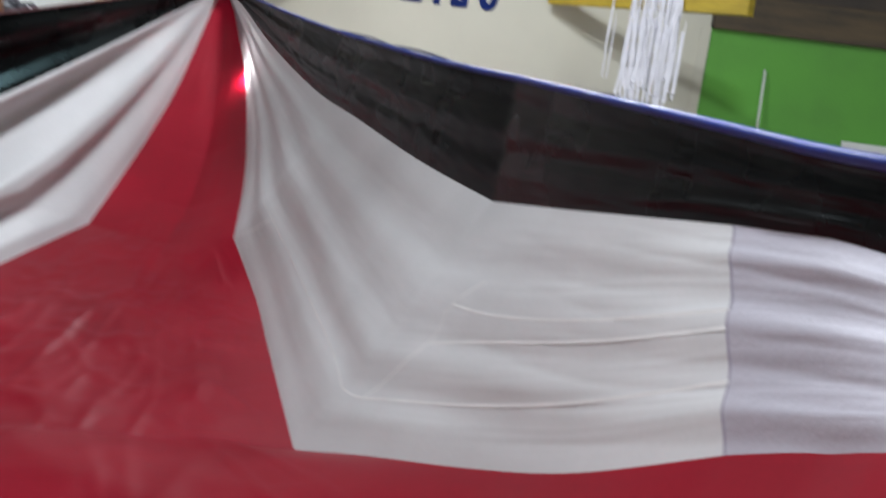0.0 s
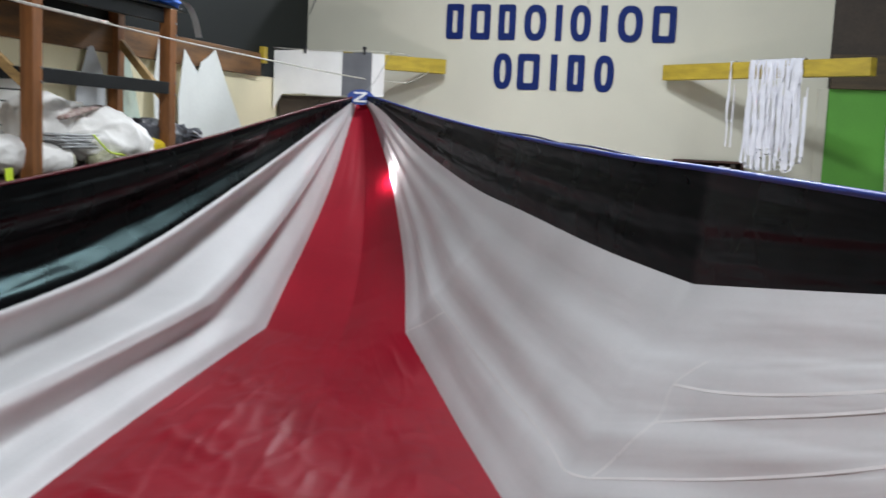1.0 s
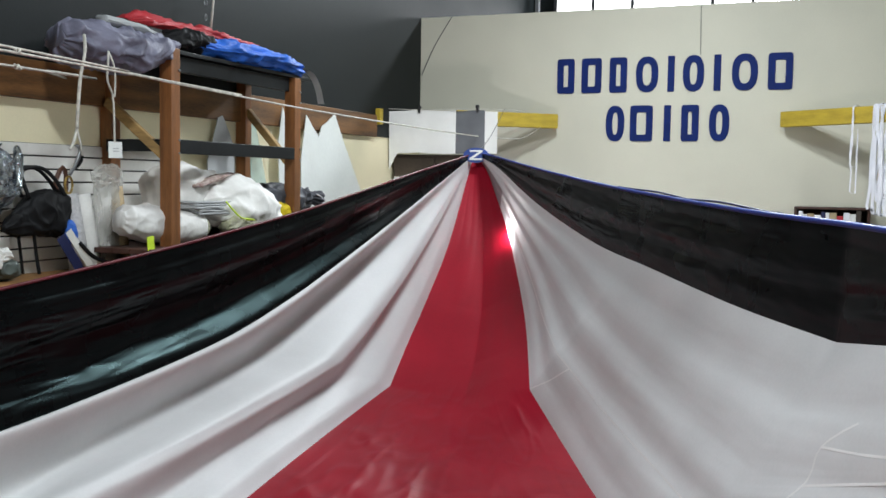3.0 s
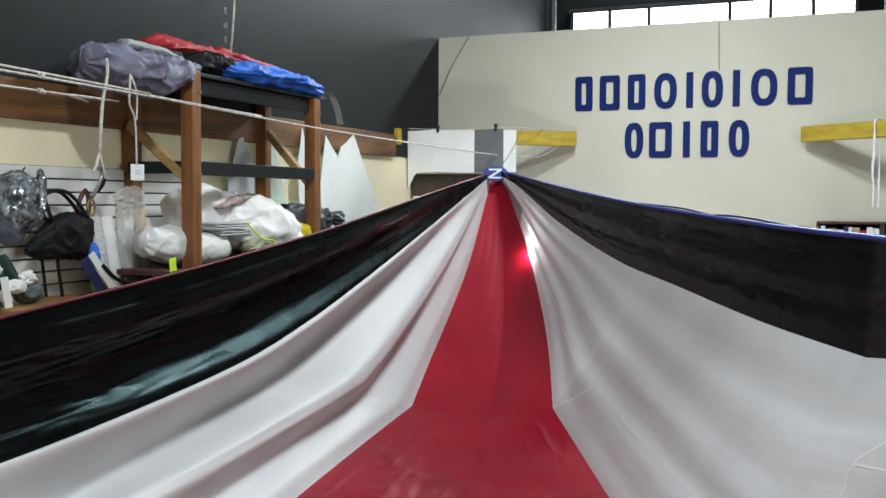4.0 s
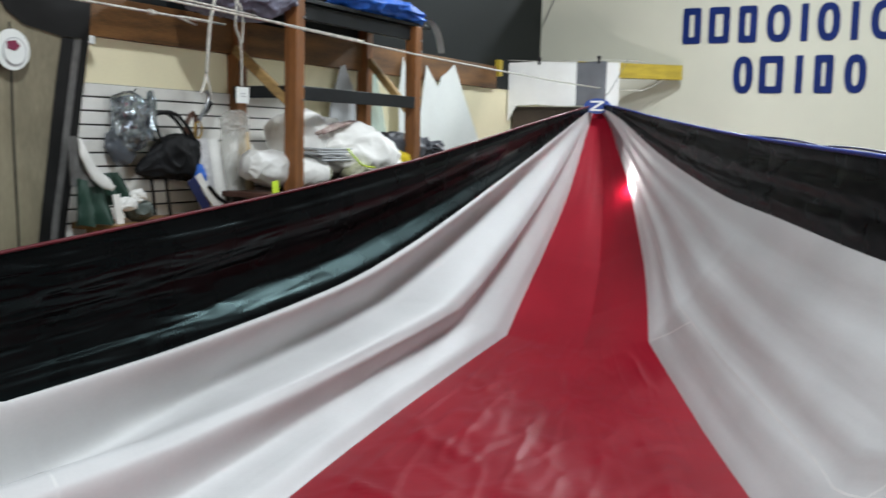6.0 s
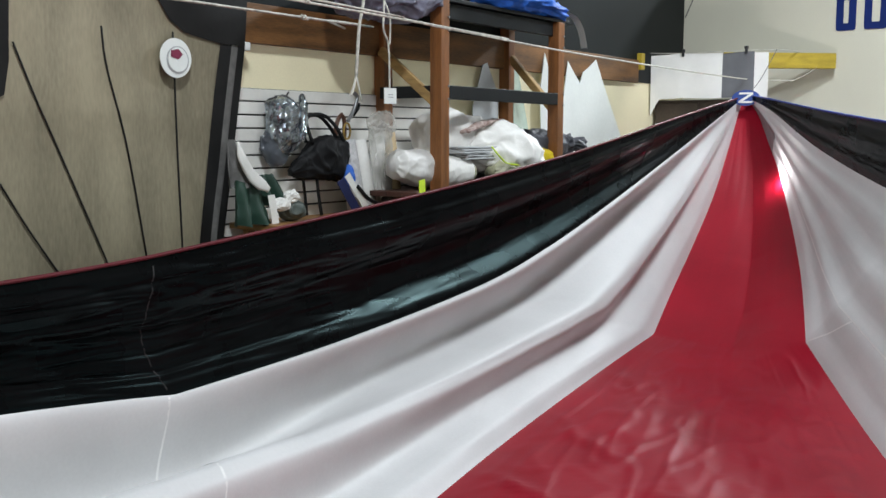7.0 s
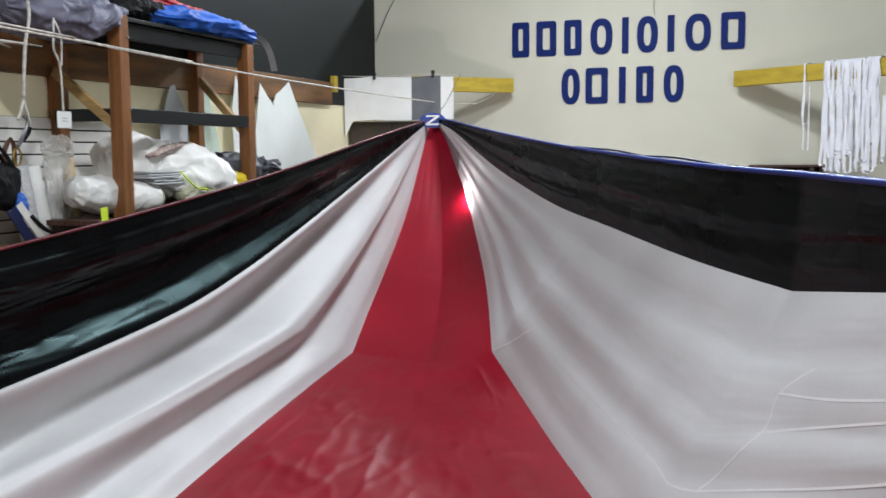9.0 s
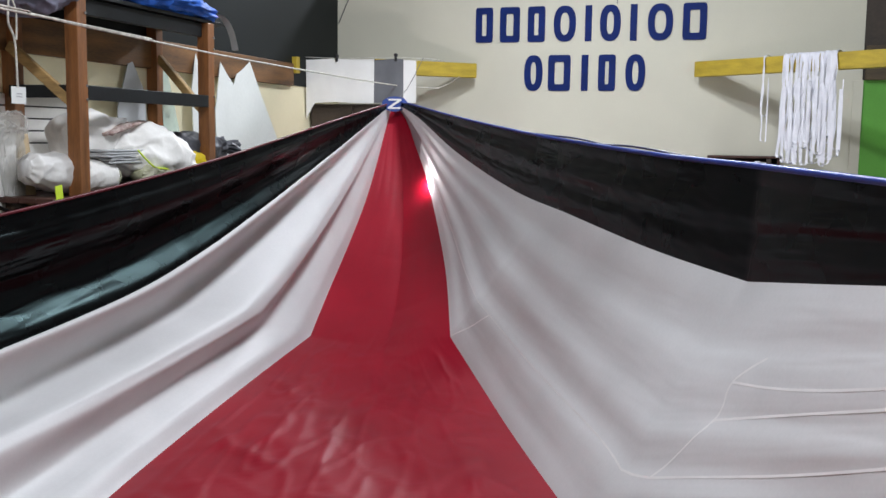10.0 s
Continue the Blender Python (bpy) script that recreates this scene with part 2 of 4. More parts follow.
structure("wall_back_upper", box(3.8, BACK_Y + 0.01, 2.2, 9.0, BACK_Y + 0.16, 3.4), BROWN_DARK, "dark brown panels above the green wall", "wall")
structure("wall_east", box(9.0, -7, 0, 9.2, 13.0, 7.4), BEIGE, "plain beige wall closing the hall", "wall")
structure("wall_south", box(-1.78, -7.2, 0, 9.2, -7, 7.4), BEIGE, "plain beige wall closing the hall", "wall")
structure("wall_north", box(-1.78, 12.9, 0, 9.2, 13.1, 7.4), DARK, "dark far wall with a row of high windows", "wall")
structure("ceiling", box(-1.78, -7.2, 7.4, 9.2, 13.1, 7.6), DARK, "dark painted ceiling of the hall", "ceiling")

# ---- the sail ----
HEAD = (-0.2, 6.5, 1.9)
LUFF_R = kinked([([HEAD, (0.02, 6.24, 1.88), (0.55, 5.56, 1.78), (1.02, 4.92, 1.7), (1.57, 4.16, 1.62), (2.32, 3.03, 1.54), (2.79, 2.3, 1.51)], 90),
                 ([(2.79, 2.3, 1.51), (3.37, 0.99, 1.475), (3.6, 0.33, 1.465), (3.95, -0.9, 1.5), (4.2, -2.6, 1.5)], 60)])
BLACK_R = kinked([([HEAD, (0.15, 6.07, 1.78), (0.7, 5.37, 1.5), (1.33, 4.49, 1.28), (1.8, 3.82, 1.19), (2.33, 3.01, 1.1), (2.77, 2.32, 1.06)], 90),
                  ([(2.77, 2.32, 1.06), (3.1, 1.59, 1.167), (3.455, 0.77, 1.291)], 21),
                  ([(3.455, 0.77, 1.291), (3.53, 0.57, 1.315), (3.62, 0.28, 1.34), (3.97, -0.9, 1.36), (4.22, -2.6, 1.38)], 39)])
RED_R = kinked([([HEAD, (-0.05, 6.4, 1.76), (0.11, 6.2, 1.52), (0.32, 5.9, 1.21), (0.7, 5.1, 0.69), (0.97, 4.34, 0.32)], 55),
                ([(0.97, 4.34, 0.32), (1.33, 3.85, 0.11), (1.66, 3.2, 0.05), (2.18, 2.12, 0.03)], 35),
                ([(2.18, 2.12, 0.03), (2.5, 1.8, 0.202), (2.91, 1.35, 0.422), (3.2, 0.85, 0.668), (3.46, 0.35, 0.958)], 21),
                ([(3.46, 0.35, 0.958), (3.55, 0.1, 1.075), (3.62, -0.25, 1.19), (3.8, -1.0, 1.22), (3.98, -2.6, 1.24)], 39)])
RED_L = kinked([([HEAD, (-0.21, 6.4, 1.76), (-0.2, 5.9, 1.15), (-0.21, 5.5, 0.76), (-0.18, 5.0, 0.43), (-0.09, 4.5, 0.22)], 55),
                ([(-0.09, 4.5, 0.22), (-0.06, 3.69, 0.14), (0.0, 2.86, 0.07), (0.08, 2.19, 0.03), (0.22, 1.53, 0.03)], 35),
                ([(0.22, 1.53, 0.03), (0.4, 0.6, 0.03), (0.5, -0.8, 0.03), (0.5, -3.4, 0.03)], 60)])
BLACK_L = kinked([([HEAD, (-0.25, 5.14, 1.44), (-0.3, 4.11, 1.1), (-0.33, 3.43, 0.9), (-0.36, 2.74, 0.75), (-0.41, 1.63, 0.62), (-0.44, 0.66, 0.56)], 90),
                  ([(-0.44, 0.66, 0.56), (-0.45, -0.02, 0.64), (-0.5, -1.4, 0.75), (-0.5, -3.2, 0.8)], 60)])
LUFF_L = kinked([([HEAD, (-0.25, 5.33, 1.72), (-0.3, 4.1, 1.52), (-0.33, 3.43, 1.42), (-0.38, 2.4, 1.29), (-0.42, 1.35, 1.18), (-0.44, 0.6, 1.11)], 90),
                 ([(-0.44, 0.6, 1.11), (-0.45, -0.02, 1.08), (-0.5, -1.4, 1.05), (-0.5, -3.2, 1.05)], 60)])


def profile(v, table):
    """A smooth line through (v, height) pairs."""
    for (a, ha), (b, hb) in zip(table[:-1], table[1:]):
        if v <= b:
            t = (v - a) / (b - a)
            return ha + (hb - ha) * (t * t * (3 - 2 * t))
    return table[-1][1]


def wrinkle(s, v, along, across, seed):
    return noise.noise(Vector((s * along, v * across, seed)))


def edge(v):
    return min(1.0, v * 7, (1 - v) * 7)


def rise(s):
    return min(1.0, max(0.0, (s - 0.02) * 5))


def fold_white_left(s, v):
    h = profile(v, [(0, 0), (0.1, 0.003), (0.3, -0.024), (0.45, 0.026), (0.5, 0.026), (0.765, -0.078), (0.98, 0.008), (1, 0)])
    return rise(s) * (h * (2.7 + 1.2 * min(1, max(0, (s - 0.45) * 4)) + 0.3 * wrinkle(s, 0, 5, 1, 3)) * min(1, s * 3) + edge(v) * (0.004 * min(1, v * 2.5) * wrinkle(s, v, 7, 18, 1.5) + 0.004 * wrinkle(s + v * 0.2, v, 16, 6, 3.1) + 0.0015 * wrinkle(s, v, 40, 45, 7.7)))


RIDGES_R = [(-0.9, 0), (-0.72, 0.016), (-0.55, -0.014), (-0.42, 0.02), (-0.27, -0.018), (-0.1, 0.02), (0.08, -0.02), (0.2, 0.02), (0.31, -0.012), (0.42, 0.022), (0.56, -0.026), (0.68, 0.02), (0.8, -0.008), (0.9, 0.012), (1, 0)]


def fold_white_right(s, v):
    """Folds fan out from the head and sweep down towards the foot of the panel."""
    w = v - 0.4 * max(0, s - 0.25) - 1.5 * v * max(0, s - 0.58) + 0.045 * wrinkle(s, v, 5, 3, 9.1)
    far = min(1, max(0, (s - 0.36) * 3))
    late = min(1, max(0, (s - 0.58) * 8))
    h = profile(min(1, max(-0.9, w)), RIDGES_R) * (0.42 - 0.2 * far)
    crease = late * 0.006 * wrinkle(s + v * 0.3, v, 10, 5, 4.2) + late * 0.004 * abs(wrinkle(s - v * 0.35, v, 22, 5, 6.6)) ** 0.6
    return rise(s) * edge(v) * (h + 0.003 * wrinkle(s, v, 8, 12, 2.5) + crease + 0.001 * wrinkle(s, v, 40, 45, 1.2))


def fold_black_left(s, v):
    h = profile(v, [(0, 0), (0.25, -0.105), (0.36, -0.11), (0.76, 0.012), (0.82, 0.014), (0.9, 0.0), (1, 0)])
    late = min(1, max(0, (s - 0.42) * 5))
    v2 = v + 0.02 * wrinkle(s, v, 14, 2, 4.4)
    long_crease = abs(wrinkle(s + v * 0.05, v2, 10, 11, 5.5)) ** 0.6 * (0.005 + 0.026 * late)
    cross = (abs(wrinkle(s - v * 0.16, v, 30, 9, 2.9)) ** 0.6) * (0.003 + 0.014 * late)
    return rise(s) * (h * min(1, s * 3) * (1 - 0.45 * late) + edge(v) * (long_crease + cross + 0.001 * wrinkle(s, v, 60, 22, 8.8)))


def fold_black_right(s, v):
    h = profile(v, [(0, 0), (0.2, -0.006), (0.42, 0.004), (0.6, -0.004), (0.8, 0.006), (1, 0)])
    return rise(s) * (h + edge(v) * (0.004 * wrinkle(s + v * 0.05, v, 18, 9, 6.5) + 0.003 * wrinkle(s, v, 60, 25, 8.1)))


def fold_red(s, v):
    valley = -0.15 * min(v / 0.47, (1 - v) / 0.53) * rise(s) * max(0.0, 1 - max(0, s - 0.3) * 6)
    floor_part = min(1, max(0, (s - 0.33) * 7))
    ridges = 0.02 * wrinkle(s, v, 16, 5, 9.3)
    for along, across, seed, high in ((16, 3, 3.3, 0.013), (20, 7, 7.1, 0.011), (34, 6, 1.7, 0.008), (9, 11, 5.9, 0.009)):
        n = wrinkle(s + 0.012 * wrinkle(s, v, 30, 9, seed + 1), v, along, across, seed)
        ridges += 0.7 * high * max(0.0, 1 - abs(n) * 7)
    return valley + edge(v) * (floor_part * ridges + 0.002 * wrinkle(s, v, 9, 12, 2.2))


def spot(a, b, fold, facing, i, v, lift=0.0):
    """The place on a cloth at row i, v across it."""
    j = min(int(i), len(a) - 2)
    t = i - j
    p, q = a[j].lerp(a[j + 1], t), b[j].lerp(b[j + 1], t)
    along = (a[j + 1] - a[max(j - 1, 0)]) + (b[j + 1] - b[max(j - 1, 0)])
    n = along.cross(q - p)
    n = n.normalized() * facing if n.length > 1e-9 else Vector((0, -1, 0))
    c = p.lerp(q, v) + n * (fold(i / (len(a) - 1), v) + lift)
    return c, n


def cloth(name, a, b, across, mat, sail, fold, facing, first=0, last=None, label="", droop=False, v0=0.0, v1=1.0, lift=0.0):
    """Cloth spread between two edges; facing is 1 or -1, so that folds rise to the open side."""
    bm = bmesh.new()
    rows = []
    last = len(a) - 1 if last is None else last
    half = 2
    for i2 in range(first * half, last * half + 1):
        i = i2 / half
        row = []
        for k in range(across + 1):
            v = v0 + (v1 - v0) * k / across
            c = spot(a, b, fold, facing, i, v, lift)[0]
            if droop:
                c.z = c.z * (1 - min(1, max(0, (i / (len(a) - 1) - 0.6) * 12)) * (1 - (1 - v) ** 5)) + 0.0
            c.z = max(c.z, 0.014)
            row.append(bm.verts.new(c))
        rows.append(row)
    for r0, r1 in zip(rows[:-1], rows[1:]):
        for k in range(across):
            bm.faces.new((r0[k], r0[k + 1], r1[k + 1], r1[k]))
    return part(name, bm, mat, sail, label, smooth=True)


def seam(name, a, b, fold, facing, stops, width, mat, sail, steps=40):
    """A sewn tape laid on a cloth along (row, across) stops."""
    line = smooth_line([(i / 100, v, 0) for i, v in stops], steps)
    pts = [spot(a, b, fold, facing, p.x * 100, min(max(p.y, 0), 1), 0.001) for p in line]
    bm = bmesh.new()
    rows = []
    for k, (c, n) in enumerate(pts):
        d = pts[min(k + 1, steps)][0] - pts[max(k - 1, 0)][0]
        side = d.cross(n).normalized() * width / 2
        rows.append((bm.verts.new(c - side), bm.verts.new(c + side)))
    for r0, r1 in zip(rows[:-1], rows[1:]):
        bm.faces.new((r0[0], r0[1], r1[1], r1[0]))
    return part(name, bm, mat, sail, smooth=True)


sail = thing("spinnaker_sail", 0, 0, 0, "red, white and black spinnaker sail hung up by its head", "sail")
part_label = "glossy black nylon border panel"
cloth("black_panel", LUFF_R, BLACK_R, 40, BLACK, sail, fold_black_right, -1, label=part_label)
cloth("black_panel", BLACK_L, LUFF_L, 84, BLACK, sail, fold_black_left, -1, label=part_label)
white_r = (BLACK_R, RED_R, fold_white_right, -1)
white_l = (RED_L, BLACK_L, fold_white_left, -1)
cloth("white_panel", BLACK_R, RED_R, 90, WHITE, sail, fold_white_right, -1, 0, 111, label="white nylon panel gathered in long folds")
cloth("lavender_panel", BLACK_R, RED_R, 70, LAVENDER, sail, fold_white_right, -1, 111, label="lavender grey nylon panel")
cloth("white_panel", RED_L, BLACK_L, 90, WHITE, sail, fold_white_left, -1, label="white nylon panel gathered in long folds")
cloth("red_panel", RED_R, RED_L, 110, RED, sail, fold_red, -1, droop=True, label="crimson nylon centre panel")
cloth("head_patch", BLACK_R, RED_R, 12, HEAD_GREY, sail, fold_white_right, -1, 2, 13, v0=0.45, v1=0.97, lift=0.004, label="grey reinforcing patch")
for stops in ([(20, 0.74), (41, 0.74), (57, 0.7), (84, 0.72), (92, 0.78)], [(92, 0.78), (98, 0.77), (111, 0.72)], [(55, 0.99), (58, 0.7)],
              [(92, 0.78), (94, 0.55), (94, 0.4), (95.5, 0.3)], [(94, 0.55), (100, 0.52), (111, 0.5)], [(94, 0.4), (99, 0.43), (111, 0.42)]):
    seam("seam_tape", *white_r, stops, 0.01, SEAM, sail)
seam("seam_tape", *white_r, [(111, 0.0), (111, 0.5), (111, 1.0)], 0.008, LAVENDER_SEAM, sail)
for stops in ([(90.5, 0.99), (95, 0.68), (98, 0.5), (104, 0.1)],):
    seam("seam_tape", *white_l, stops, 0.01, SEAM, sail)
seam("seam_tape", LUFF_R, BLACK_R, fold_black_right, -1, [(90, 0.2), (90.5, 0.6), (90, 0.98)], 0.006, BLACK_SEAM, sail)
seam("seam_tape", BLACK_L, LUFF_L, fold_black_left, -1, [(90, 0.05), (91, 0.5), (90, 0.95)], 0.006, BLACK_SEAM, sail)
part("luff_tape", tube([p + Vector((0, 0, 0.006)) for p in LUFF_R[::2]], [0.006 + 0.007 * min(1, k / 45) for k in range(len(LUFF_R[::2]))], 8), BLUE_TAPE, sail, "bright blue luff tape", True)
part("luff_tape", tube([p + Vector((0, 0, 0.006)) for p in LUFF_L[::2]], 0.008, 8), DARK_RED_TAPE, sail, "dark red luff tape", True)
part("luff_line", tube([p + Vector((0.0, 0.012, 0.014 + 0.016 * math.sin(math.pi * k / 17) * abs(math.sin(k * 0.4)))) for k, p in enumerate(LUFF_R[50:84:2])], 0.006), NAVY, sail, "thin navy line", True)

# head badge: a blue disc with a white slanting bar
bm = bmesh.new()
bmesh.ops.create_circle(bm, cap_ends=True, segments=40, radius=0.1)
ret = bmesh.ops.extrude_face_region(bm, geom=bm.faces[:])
bmesh.ops.translate(bm, vec=(0, 0, 0.008), verts=[g for g in ret["geom"] if isinstance(g, bmesh.types.BMVert)])
lean = look((-0.14, 6.36, 1.885), (-0.05, 5.9, 1.98)) @ pose(0, 0, 0, 0, 180, 0) @ Matrix.Diagonal((1.12, 0.66, 1, 1))
bmesh.ops.transform(bm, matrix=lean, verts=bm.verts)
badge = part("head_badge", bm, BLUE_BADGE, sail, "round blue badge with a white bar")
for m in (pose(0, 0, 0.010, 0, 0, 50), pose(0.0, 0.055, 0.010), pose(0.0, -0.055, 0.010)):
    ln = 0.07 if m.to_euler().z > 0.1 else 0.05
    part("badge_bar", box(-ln, -0.011, 0, ln, 0.011, 0.004, 0.0, lean @ m), SEAM, badge)

# a lit bulb behind the cloth
bulb = thing("work_lamp", 0.352, 5.93, 1.212, "small lit work lamp glowing through the sail cloth", "lamp")
bm = bmesh.new()
bmesh.ops.create_uvsphere(bm, u_segments=20, v_segments=12, radius=0.03)
part("bulb", bm, BULB, bulb, smooth=True)
part("socket", tube([(0.0, 0.02, 0), (0.0, 0.06, 0)], 0.016, 12), STEEL, bulb, smooth=True)
part("cable", tube(smooth_line([(0, 0.06, 0), (0.02, 0.12, -0.3), (0.1, 0.3, -0.9), (0.1, 0.5, -1.26), (0.3, 1.2, -1.265)], 24), 0.005), STEEL, bulb, smooth=True)

# ---- the partition wall and what hangs on it ----
structure("ledger", box(WALL_X, -7, 2.09, WALL_X + 0.05, 7.3, 2.31, 0.004), LEDGER_WOOD, "brown timber ledger board along the wall", "trim")
structure("wall_trim", box(3.72, BACK_Y - 0.02, 0, 3.81, BACK_Y, 2.2, 0.004), BEIGE, "pale trim board at the end of the partition", "trim")
structure("header_beam", box(3.82, BACK_Y - 0.06, 2.2, 9.0, BACK_Y, 2.52, 0.004), HEADER_WOOD, "dark brown timber header above the green wall", "trim")
for x0, y0, x1, y1 in ((0.02, 8.42, -0.84, 7.71), (2.28, 8.42, 4.0, 7.08)):
    b = thing("yellow_beam", x0, y0, 2.23, "yellow painted timber beam jutting from the partition wall", "beam", "yellow beams")
    part("timber", beam_between((0, 0, 0.074), (x1 - x0, y1 - y0, 0.074), 0.09, 0.148, 0.006), YELLOW, b)

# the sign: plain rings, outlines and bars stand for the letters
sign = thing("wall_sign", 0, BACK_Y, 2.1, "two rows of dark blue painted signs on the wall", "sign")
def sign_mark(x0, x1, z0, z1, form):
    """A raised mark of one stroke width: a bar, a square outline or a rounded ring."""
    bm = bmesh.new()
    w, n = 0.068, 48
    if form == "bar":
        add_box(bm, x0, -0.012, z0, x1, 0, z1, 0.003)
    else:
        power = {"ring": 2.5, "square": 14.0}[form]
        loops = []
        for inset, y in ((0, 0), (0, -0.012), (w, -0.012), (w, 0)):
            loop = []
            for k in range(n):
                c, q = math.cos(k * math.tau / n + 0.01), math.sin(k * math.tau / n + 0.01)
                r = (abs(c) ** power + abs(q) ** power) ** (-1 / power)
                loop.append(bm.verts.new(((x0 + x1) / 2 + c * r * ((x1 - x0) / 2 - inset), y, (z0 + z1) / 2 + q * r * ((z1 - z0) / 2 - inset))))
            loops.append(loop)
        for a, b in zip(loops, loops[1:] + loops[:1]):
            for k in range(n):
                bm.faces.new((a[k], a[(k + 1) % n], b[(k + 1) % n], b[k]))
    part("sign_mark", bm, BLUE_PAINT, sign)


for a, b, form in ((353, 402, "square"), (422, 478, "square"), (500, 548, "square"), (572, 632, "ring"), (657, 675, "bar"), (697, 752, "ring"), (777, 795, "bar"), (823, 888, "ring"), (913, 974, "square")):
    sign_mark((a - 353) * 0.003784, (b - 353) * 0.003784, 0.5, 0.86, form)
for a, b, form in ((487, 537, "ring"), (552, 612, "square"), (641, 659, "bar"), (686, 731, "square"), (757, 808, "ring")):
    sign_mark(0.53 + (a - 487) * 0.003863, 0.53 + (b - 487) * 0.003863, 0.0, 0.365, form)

def cord(name, pts, r, mat, label, steps=30):
    c = part(name, tube(smooth_line(pts, steps), r), mat, None, smooth=True)
    return tagged(c, label, "cord")


cord("thin_cord", [(-1.2, 8.49, 3.46), (-1.4, 8.49, 3.15), (-1.55, 8.485, 2.83)], 0.005, DARK_CORD, "thin dark cord running down the partition wall")
cord("thin_cord", [(1.46, 8.49, 3.46), (1.465, 8.49, 3.2), (1.47, 8.49, 2.97)], 0.003, DARK_CORD, "thin dark cord running down the partition wall")

# high windows in the far wall
window = tagged(new("window_1"), "row of bright high window panes in the far wall", "window", kind="structure")
xs = (-1.21, -0.64, -0.06, 1.08, 1.63, 2.19, 2.74)
for a, b in zip(xs[:-1], xs[1:]):
    part("pane", box(a + 0.025, 12.86, 3.6, b - 0.025, 12.87, 4.47), WINDOW_GLOW, window)
for x in xs:
    part("mullion", box(x - 0.025, 12.84, 3.58, x + 0.025, 12.9, 4.49, 0.004), STEEL, window)
part("window_frame", box(-1.26, 12.84, 4.47, 2.79, 12.9, 4.53, 0.004), STEEL, window)
part("window_frame", box(-1.26, 12.84, 3.53, 2.79, 12.9, 3.6, 0.004), STEEL, window)
for x in (-1.42, 3.1):
    p = thing("steel_post", x, 12.6, 0, "slim grey steel post before the far wall", "post", "steel posts")
    part("shaft", box(-0.03, -0.03, 0, 0.03, 0.03, 7.4, 0.004), STEEL_GREY, p)

# white tapes looped over the beam
def tape_loop(i, top, length, width, parent, seed):
    rnd = random.Random(seed)
    bm = bmesh.new()
    along = Vector((0.79, -0.61, 0))
    out = Vector((-0.61, -0.79, 0))
    r = rnd.uniform(0.022, 0.048)
    sway = rnd.uniform(-0.09, 0.09)
    swing = [rnd.uniform(-0.028, 0.028) for _ in range(6)]
    line = [top - out * 0.05, top + Vector((0, 0, 0.012)), top + out * 0.052]
    for k in range(1, 6):
        line.append(top + out * (0.056 + 0.006 * k + swing[k] * 0.5) + along * (sway * k / 5 + swing[k]) - Vector((0, 0, length * k / 5)))
    low = line[-1]
    for a in (40, 90, 140, 180):
        line.append(low + along * r * (1 - math.cos(radians(a))) - Vector((0, 0, r * 1.2 * math.sin(radians(a)))) + out * 0.004)
    line.append(line[-1] + Vector((0, 0, length * rnd.uniform(0.3, 0.8))))
    pts = smooth_line(line, 44)
    rows = []
    for k, p in enumerate(pts):
        turn = 0.9 * noise.noise(Vector((k * 0.08, seed * 3.1, 0)))
        side = (along * math.cos(turn) + out * math.sin(turn)) * width / 2
        rows.append((bm.verts.new(p - side), bm.verts.new(p + side)))
    for a, b in zip(rows[:-1], rows[1:]):
        bm.faces.new((a[0], a[1], b[1], b[0]))
    return part("tape", bm, TAPE, parent, smooth=True)


beam_a, beam_b = Vector((2.28, 8.42, 2.38)), Vector((4.0, 7.08, 2.38))
tapes = thing("tape_bundle", 0, 0, 0, "bundle of white webbing tapes looped over a yellow beam", "tapes")
for k in range(34):
    f = 0.47 + 0.24 * (k / 33) + random.uniform(-0.004, 0.004)
    tape_loop(k, beam_a.lerp(beam_b, f), random.uniform(0.68, 0.95), random.uniform(0.016, 0.03), tapes, k)
for k, (f, ln) in enumerate(((0.375, 0.74), (0.38, 0.5), (0.7, 0.6), (0.705, 0.85), (0.71, 0.8))):
    tape_loop(k, beam_a.lerp(beam_b, f), ln, 0.014, tapes, 60 + k)

# leaning goods before the green wall
batten = thing("sail_batten", 4.42, 8.3, 0, "thin pale sail batten leaning on the green wall", "batten")
part("strip", beam_between((0, 0, 0.008), (-0.064, 0.17, 1.88), 0.012, 0.035, 0.003), PAPER, batten)
board = thing("white_board", 5.15, 8.36, 0, "plain white board leaning on the green wall", "board")
part("panel", box(0, 0, 0, 1.1, 0.02, 1.335, 0.004, pose(0, 0, 0.002, -4, 0, 0)), PAPER, board)

# low cupboard with an open top row
cup = thing("cupboard", 2.42, 8.14, 0, "reddish brown open cupboard holding small coloured boxes", "cupboard")
part("side", box(0, 0, 0, 0.025, 0.34, 1.45, 0.003), REDWOOD, cup)
part("side", box(0.64, 0, 0, 0.665, 0.34, 1.45, 0.003), REDWOOD, cup)
part("top", box(0, 0, 1.45, 0.665, 0.34, 1.47, 0.003), REDWOOD, cup)
part("back", box(0.025, 0.325, 0, 0.64, 0.34, 1.45), REDWOOD, cup)
part("shelf", box(0.025, 0.01, 1.18, 0.64, 0.325, 1.2), REDWOOD, cup)
cols = (TAPE, SEAM, CARD, TAPE, NAVY, SEAM, CARD, RED_BAG, TAPE, SEAM, BROWN_DARK)
x = 2.46
for k, m in enumerate(cols):
    w = random.uniform(0.03, 0.065)
    item = thing("small_box", x, 8.143, 1.2, "small coloured carton standing in the cupboard", "box", "cartons in the cupboard")
    part("carton", box(0, 0, 0, w, 0.16, random.uniform(0.19, 0.245), 0.004), m, item)
    x += w + 0.003

